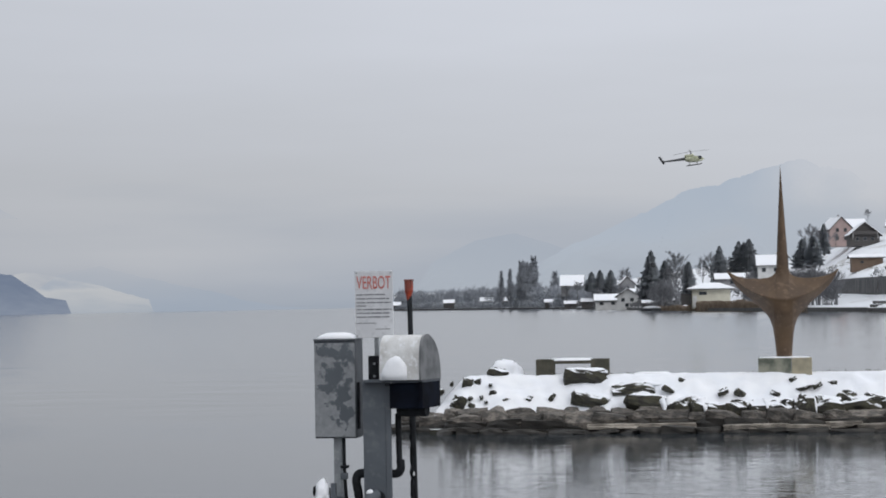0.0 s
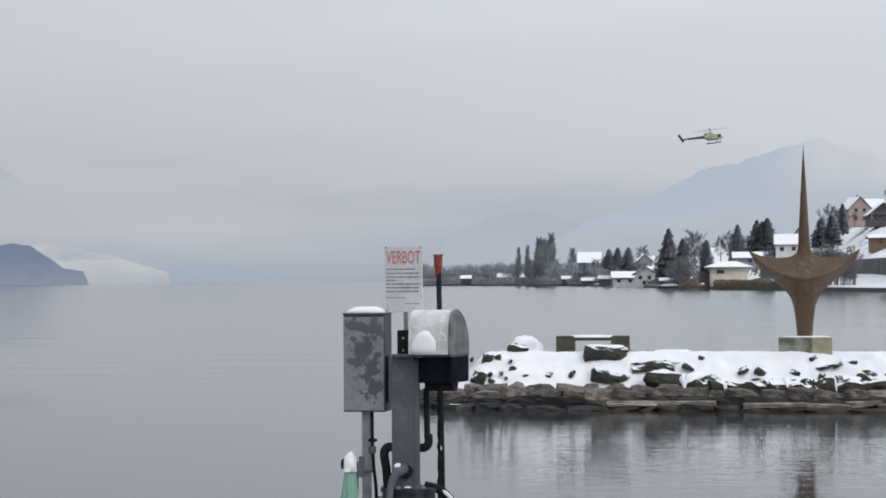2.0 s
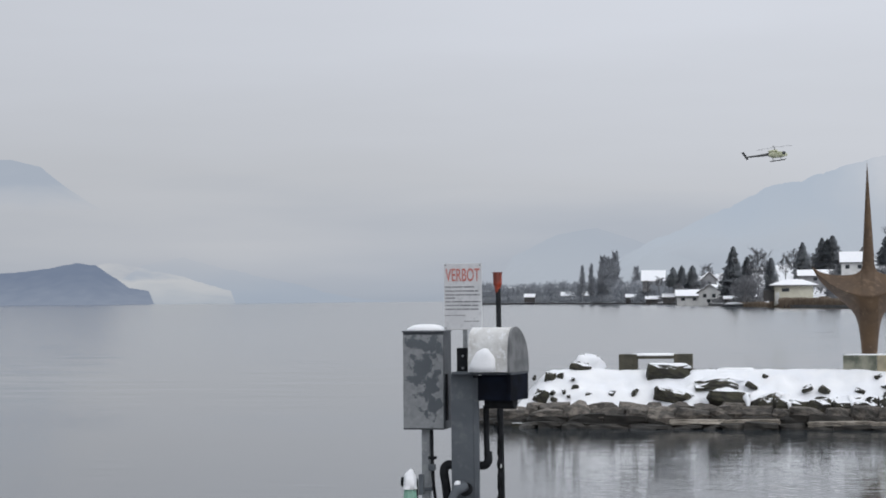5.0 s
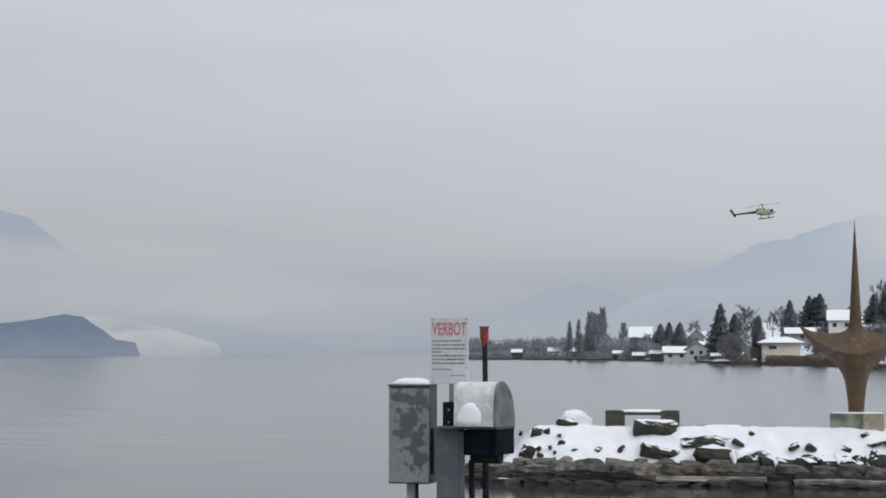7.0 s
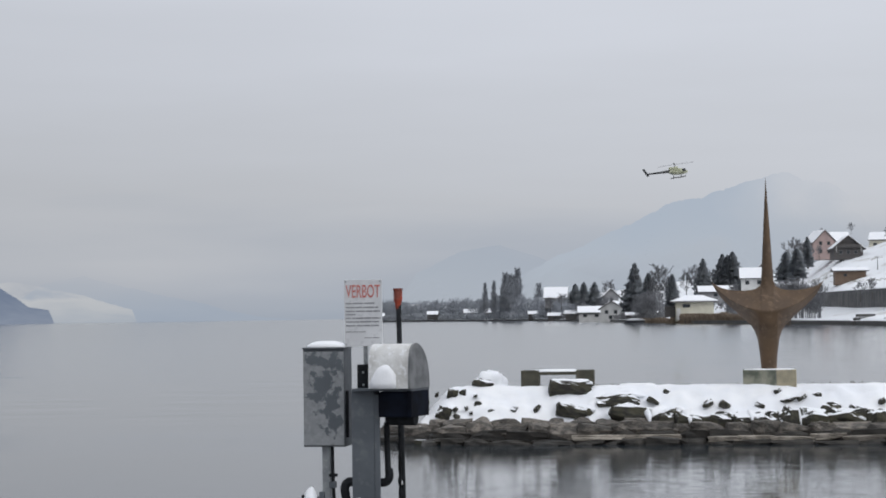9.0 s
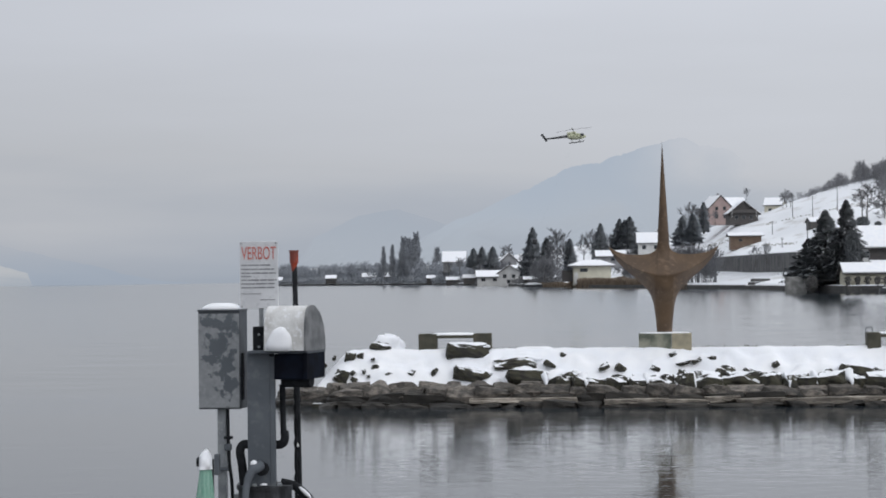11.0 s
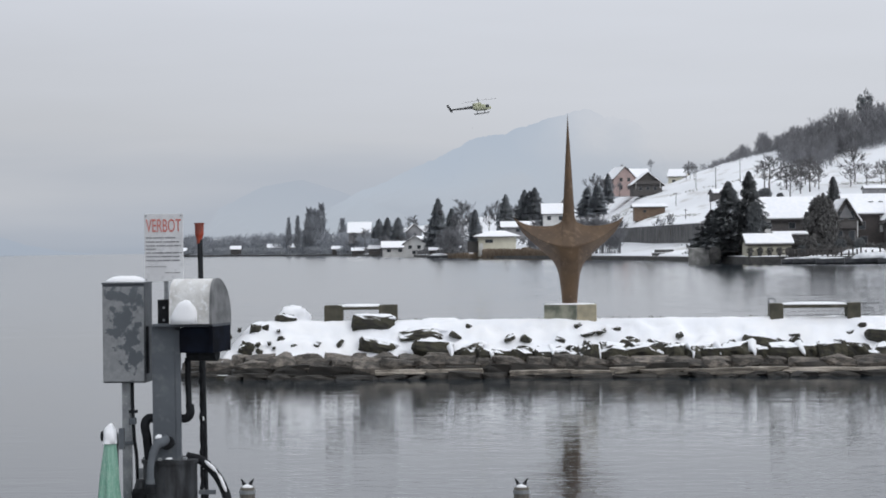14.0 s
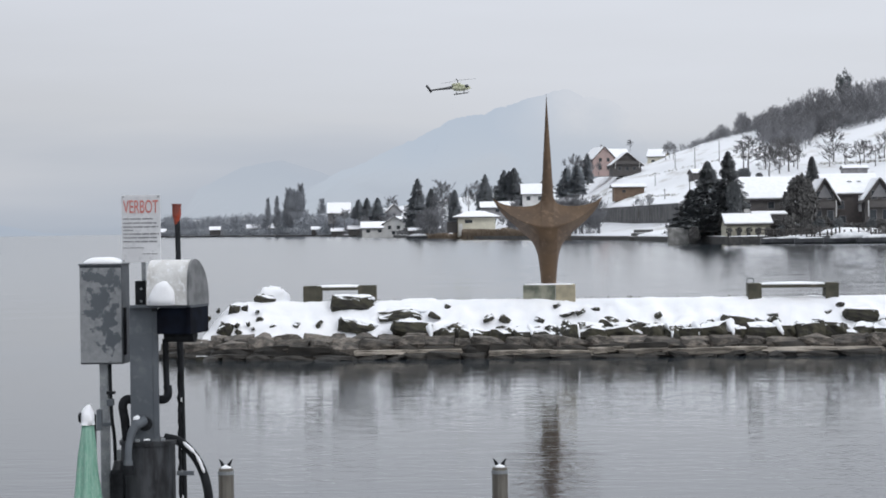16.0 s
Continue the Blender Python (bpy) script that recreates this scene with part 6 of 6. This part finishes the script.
for k in range(420):
    s = rnd.random()
    u = 0.1062 + (0.33 - 0.1062) * s
    d = table(BACK, u) * rnd.uniform(0.915, 0.95)
    hill_spots.append((u * d, d, land(u, d) - 0.8, rnd.uniform(0.3, 0.55)))
for k in range(110):
    u = 0.1062 + (0.1313 - 0.1062) * rnd.random()
    d = table(BACK, u) * rnd.uniform(0.87, 0.925)
    hill_spots.append((u * d, d, land(u, d) - 0.5, rnd.uniform(0.3, 0.6)))
for k in range(190):
    u = 0.0658 + (0.1048 - 0.0658) * rnd.random() ** 0.7
    d = table(BACK, u) * rnd.uniform(0.985, 1.06)
    hill_spots.append((u * d, d, land(u, d) - 0.4, rnd.uniform(0.2, 0.42) * (1 + 0.9 * noise.noise(Vector((u * 160, 3, 4)))) * (0.6 + 0.5 * step(0.0726, 0.0894, u))))
BANK_EDGE = [(0.1045, 0.0450), (0.1061, 0.0446), (0.1167, 0.0378), (0.1191, 0.0398), (0.1426, 0.0471), (0.1645, 0.0532)]
for k in range(260):
    u = rnd.uniform(0.1050, 0.1480)
    low = table(BANK_EDGE, u)
    x, d, z = spot(u, low + max(0.001, table(RIDGE, u) - low) * rnd.random() ** 1.2)
    hill_spots.append((x, d, z - 0.4, rnd.uniform(0.35, 0.62)))
# hill woods' twig colour is lightened to paint in haze
many("hill_woods", WOOD, hill_spots, mat("wood_edge_twigs", (0.18, 0.182, 0.195), (0.24, 0.243, 0.258), 0.9, scale=0.2), "dark leafless woods along the hill crest", "woods")


def wood_floor(rnd):
    u = 0.1039 + (0.33 - 0.1039) * rnd.random()
    d = table(BACK, u) * rnd.uniform(0.915, 1.02)
    return u * d, d, land(u, d) - 0.3, 6.0 * (0.35 + 0.65 * rnd.random()) * table(WOOD_HEIGHT, u)


def crest_floor(rnd):
    u = 0.0684 + (0.1048 - 0.0684) * rnd.random() ** 0.7
    d = table(BACK, u) * rnd.uniform(0.985, 1.04)
    return u * d, d, land(u, d) - 0.3, 2.6 * max(0.1, 0.5 + noise.noise(Vector((u * 160, 3, 4))))


def bank_floor(rnd):
    u = rnd.uniform(0.1055, 0.1480)
    low = table(BANK_EDGE, u) + 0.0008
    x, d, z = spot(u, low + max(0.001, table(RIDGE, u) - low) * rnd.random())
    return x, d, z - 0.3, 3.2 * (0.4 + 0.6 * rnd.random())


WOOD_SCRUB = mat("wood_undergrowth", (0.155, 0.157, 0.168), (0.21, 0.212, 0.225), 0.95, scale=0.3)
scrub("undergrowth", 1900, wood_floor, WOOD_SCRUB, "tangled leafless undergrowth below the woods", (0.3, 0.8), 16)
scrub("bank_undergrowth", 520, bank_floor, WOOD_SCRUB, "tangled leafless growth on the steep bank", (0.3, 0.8), 16)
scrub("crest_undergrowth", 260, crest_floor, WOOD_SCRUB, "tangled leafless bushes along the hill crest", (0.25, 0.6), 14)
g = bush_geo(33, 2.6, 2.6, 7.0, 260, 0.55)
X0, Y0 = 0.1471 * 640, 640
pine = tree("pine_tree", (g[0], g[1], [Vector((v.x * 0.75, v.y * 0.75, v.z)) for v in g[2]], g[3]), "tall dark pine standing above the woods", FIR, X0, Y0, EYE + 0.0614 * 640, 1.35)
bm = bmesh.new()
tube(bm, [(0, 0, -12), (0, 0, 3)], 0.3, 6)
part("lower_trunk", bm, BARK, pine)

# ---- helicopter ----
HD = 520.0
HX, HZ = -23.4, 39.6
heli = thing("helicopter", HX, HD, HZ, "small yellow and green helicopter flying over the lake", "helicopter", 4)
heli.matrix_world = pose(HX, HD, HZ, 0, -7, 4)
bm = bmesh.new()
rows = []
for x, r, z in ((-1.6, 0.35, 0.25), (-1.0, 0.75, 0.1), (0.0, 0.98, 0.0), (1.2, 1.02, -0.05), (2.3, 0.85, -0.15), (3.1, 0.5, -0.3), (3.5, 0.08, -0.4)):
    rows.append([bm.verts.new((x, math.cos(a) * r * 0.8, z + math.sin(a) * r * 0.85)) for a in [math.tau * k / 14 for k in range(14)]])
for p, q in zip(rows, rows[1:]):
    for i in range(14):
        bm.faces.new((p[i], p[(i + 1) % 14], q[(i + 1) % 14], q[i]))
bm.faces.new(rows[0])
bm.faces.new(rows[-1])
bmesh.ops.recalc_face_normals(bm, faces=bm.faces[:])
part("fuselage", bm, FLYER, heli, smooth=True)
bm = bmesh.new()
tube(bm, [(-1.2, 0, 0.3), (-4.0, 0, 0.3), (-7.3, 0, 0.35)], [0.42, 0.27, 0.16], 10)
part("tail_boom", bm, FLYER_DARK, heli, "dark tail boom", smooth=True)
bm = bmesh.new()
box(bm, 0, 0, 0, 0.6, 0.1, 2.3, pose(-7.4, 0, 0.75, 0, -28, 0), 0.03)
part("tail_fin", bm, FLYER_DARK, heli)
part("stabiliser", blk(-5.6, 0, 0.35, 0.6, 2.2, 0.08, 0.02), FLYER_DARK, heli)
part("cabin_glass", blk(2.45, 0, 0.15, 0.9, 1.5, 0.8, 0.2), GLASS, heli)
part("engine_cowl", blk(-0.2, 0, 1.0, 2.4, 1.1, 0.6, 0.2), FLYER, heli)
bm = bmesh.new()
tube(bm, [(0.3, 0, 1.1), (0.3, 0, 1.95)], 0.12, 8)
part("mast", bm, FLYER_DARK, heli)
for k in range(3):
    part("rotor_blade", blk(2.7, 0, 0, 5.2, 0.28, 0.05, 0.01, pose(0.3, 0, 1.95, 0, 0, 25 + 120 * k)), FLYER_DARK, heli)
for s in (-1, 1):
    bm = bmesh.new()
    tube(bm, bend([(-1.2, s * 1.05, -1.55), (2.2, s * 1.05, -1.55), (2.8, s * 1.05, -1.35)]), 0.07, 6)
    part("skid", bm, FLYER_DARK, heli)
    for x in (-0.4, 1.6):
        bm = bmesh.new()
        tube(bm, [(x, s * 0.6, -0.8), (x, s * 1.05, -1.55)], 0.06, 6)
        part("skid_leg", bm, FLYER_DARK, heli)

BX, BZ = -33.6, 12.4
bucket = thing("water_bucket", BX, HD, BZ, "dark slung water bucket hanging below the helicopter", "bucket")
bm = bmesh.new()
tube(bm, [(0, 0, -0.6), (0, 0, -0.4), (0, 0, 0.5), (0, 0, 0.6)], [0.45, 0.62, 0.68, 0.6], 12)
part("drum", bm, FLYER_DARK, bucket)
bm = bmesh.new()
tube(bm, [(0, 0, 0.55), (HX - BX + 0.3, 0, HZ - BZ - 0.9)], 0.0015, 5)
part("sling_line", bm, FLYER_DARK, bucket)


# ---- stones of the breakwater ----
rnd = random.Random(11)
# rows from the water up: wet footing with shade painted in, pale ledge, brown face stones, dark stones under the snow
for meshes, z0, y0, w0, w1, tall, deep, tilt, start in ((FOOTINGS, 0.0, 43.15, 0.45, 1.0, 0.22, 0.7, 6, -0.15), (LEDGES, 0.115, 43.22, 0.5, 1.5, 0.11, 0.5, 2, 4.6),
                                                        (LOWS, 0.25, 43.58, 0.4, 0.85, 0.36, 0.6, 9, -0.05), (FOOTINGS, 0.14, 43.48, 0.5, 0.9, 0.28, 0.5, 7, 0.2), (BOULDERS, 0.41, 43.90, 0.35, 0.8, 0.42, 0.6, 14, 0.75)):
    x = TIP + start
    while x < END:
        w = rnd.uniform(w0, w1)
        back = 1.2 * (1 - step(TIP, -7.6, x)) if x < -7.6 else 0
        low_end = 0.6 + 0.4 * step(TIP, -7.4, x)
        data = rnd.choice(meshes)
        lower = 0.0
        if meshes is BOULDERS and x < -2.6:
            data, lower = rnd.choice(LOWS), 0.13
        if meshes is not LEDGES or rnd.random() < 0.85:
            stone(data, x + w / 2, y0 + back + rnd.uniform(-0.06, 0.08), z0 * low_end - lower + rnd.uniform(-0.025, 0.03), w * 1.12, deep, tall * rnd.uniform(0.85, 1.25),
                  rnd.uniform(-tilt, tilt), rnd.uniform(-tilt, tilt) * 0.7, rnd.uniform(-tilt, tilt))
        x += w * 0.98
# tongues of snow hanging over the dark stones
for x, n, wide in ((-2.6, 0.10, 0.07), (-1.75, 0.08, 0.09), (-0.4, 0.07, 0.06), (0.62, 0.11, 0.08), (2.62, 0.16, 0.06), (3.22, 0.15, 0.08), (3.95, 0.10, 0.13), (5.0, 0.09, 0.10), (7.3, 0.10, 0.09)):
    bm = tube(bmesh.new(), [(x - 0.05, -0.12, 0.64), (x, -0.30, 0.55), (x + 0.03, -0.38, 0.47), (x + 0.05, -0.41, 0.47 - n)], [wide * 1.1, wide * 0.65, wide * 0.4, 0.008], 8)
    for v in bm.verts:
        v.co += Vector((1, 0.3, 1)) * 0.05 * noise.noise(v.co * 9)
    part("snow_tongue", bm, SNOW, breakwater, "", smooth=True)
# single dark stones standing out of the snow: x, y, z, width, height, lean
for x, y, z, w, hgt, lean in (
        (-7.13, 45.0, 1.0, 0.22, 0.24, 10), (-4.46, 45.2, 1.07, 0.87, 0.38, 3), (-3.35, 44.9, 0.82, 0.97, 0.23, -2), (-4.28, 44.45, 0.58, 0.80, 0.30, 14), (-3.08, 44.3, 0.54, 0.74, 0.31, 3),
        (-6.11, 44.6, 0.62, 0.30, 0.10, 3), (-5.16, 44.6, 0.67, 0.12, 0.20, 30), (-7.23, 44.4, 0.60, 0.34, 0.28, 25), (-6.44, 45.6, 1.20, 0.56, 0.22, 4), (-2.57, 44.7, 0.83, 0.25, 0.10, 28),
        (-2.13, 44.3, 0.48, 0.52, 0.30, -14), (-1.36, 44.6, 0.77, 0.24, 0.14, -30), (-0.98, 44.55, 0.72, 0.25, 0.15, 35), (-1.63, 44.2, 0.40, 0.48, 0.30, 5), (-0.61, 44.2, 0.42, 0.79, 0.26, -4),
        (0.40, 44.8, 0.83, 0.34, 0.10, -14), (0.70, 44.85, 0.88, 0.20, 0.12, -20), (1.0, 44.95, 0.93, 0.22, 0.11, 12), (-0.24, 44.7, 0.71, 0.20, 0.11, 30), (0.35, 44.5, 0.61, 0.16, 0.19, 40),
        (0.93, 44.25, 0.50, 0.33, 0.25, 0), (1.31, 44.45, 0.60, 0.45, 0.34, 8), (1.62, 44.2, 0.46, 0.55, 0.30, 3), (1.89, 44.5, 0.60, 0.37, 0.19, 15), (2.07, 44.25, 0.51, 0.41, 0.23, 0),
        (2.46, 44.25, 0.48, 0.37, 0.23, 20), (2.95, 44.25, 0.50, 0.39, 0.20, -6), (3.44, 44.3, 0.50, 0.49, 0.26, -35), (4.12, 44.4, 0.58, 0.66, 0.28, 12), (4.61, 44.35, 0.54, 0.33, 0.30, 38),
        (4.91, 44.4, 0.61, 0.30, 0.20, -48), (5.54, 45.0, 0.87, 0.17, 0.09, -10), (5.94, 44.6, 0.62, 0.29, 0.11, 5), (6.53, 45.0, 0.88, 0.27, 0.09, 10), (6.88, 44.7, 0.72, 0.67, 0.26, 3),
        (5.64, 44.15, 0.36, 0.68, 0.24, 0), (-7.48, 44.9, 1.0, 0.08, 0.11, 10), (-7.68, 44.6, 0.83, 0.16, 0.13, -20), (-7.0, 44.5, 0.68, 0.09, 0.11, 40), (-6.74, 44.5, 0.70, 0.08, 0.11, -15),
        (-6.63, 44.45, 0.60, 0.07, 0.06, 0), (-6.59, 44.9, 0.97, 0.08, 0.05, 10), (-6.95, 44.35, 0.52, 0.14, 0.12, 25), (6.55, 44.15, 0.36, 0.9, 0.2, 2), (2.41, 44.7, 0.79, 0.16, 0.12, -30), (7.6, 44.4, 0.55, 0.6, 0.3, -8), (8.5, 44.5, 0.6, 0.5, 0.25, 14)):
    stone(BOULDERS[int(abs(x * 7)) % 9], x, y - (0.12 if w > 0.5 else 0.04), z + (0.045 if w > 0.5 else 0.02), w * 1.1, 0.5 if w > 0.4 else 0.34, hgt * 1.15, -6, lean, 8)
    if w > 0.5:
        tall = 0.32 if y > 45.5 else 0.10
        c = heap(w * (1.35 if y > 45.5 else 1.06), 0.60, tall, x, 0.6)
        c.transform(pose(x + (0.10 if y > 45.5 else 0.03), y - 44 + (-0.02 if y > 45.5 else 0.05), z + hgt * (-0.1 if y > 45.5 else 0.44), -4, lean * 0.9, 0))
        part("snow_cap", c, SNOW, breakwater, "", smooth=True)
mound = heap(0.9, 0.7, 0.075, 3, 0.5)
mound.transform(pose(-3.0, 2.6, mole(-3.0, 46.6) - 0.02))
part("snow_mound", mound, SNOW, breakwater, "", smooth=True)
for k in range(22):
    x, y = rnd.uniform(-7.6, END), 44.25 + rnd.random() ** 2.0 * 0.8
    s = rnd.uniform(0.08, 0.20)
    stone(rnd.choice(BOULDERS), x, y, mole(x, y) - s * 0.15, s * rnd.uniform(0.9, 1.7), s, s * rnd.uniform(0.6, 1.0), rnd.uniform(-30, 30), rnd.uniform(-30, 30), rnd.uniform(0, 180))
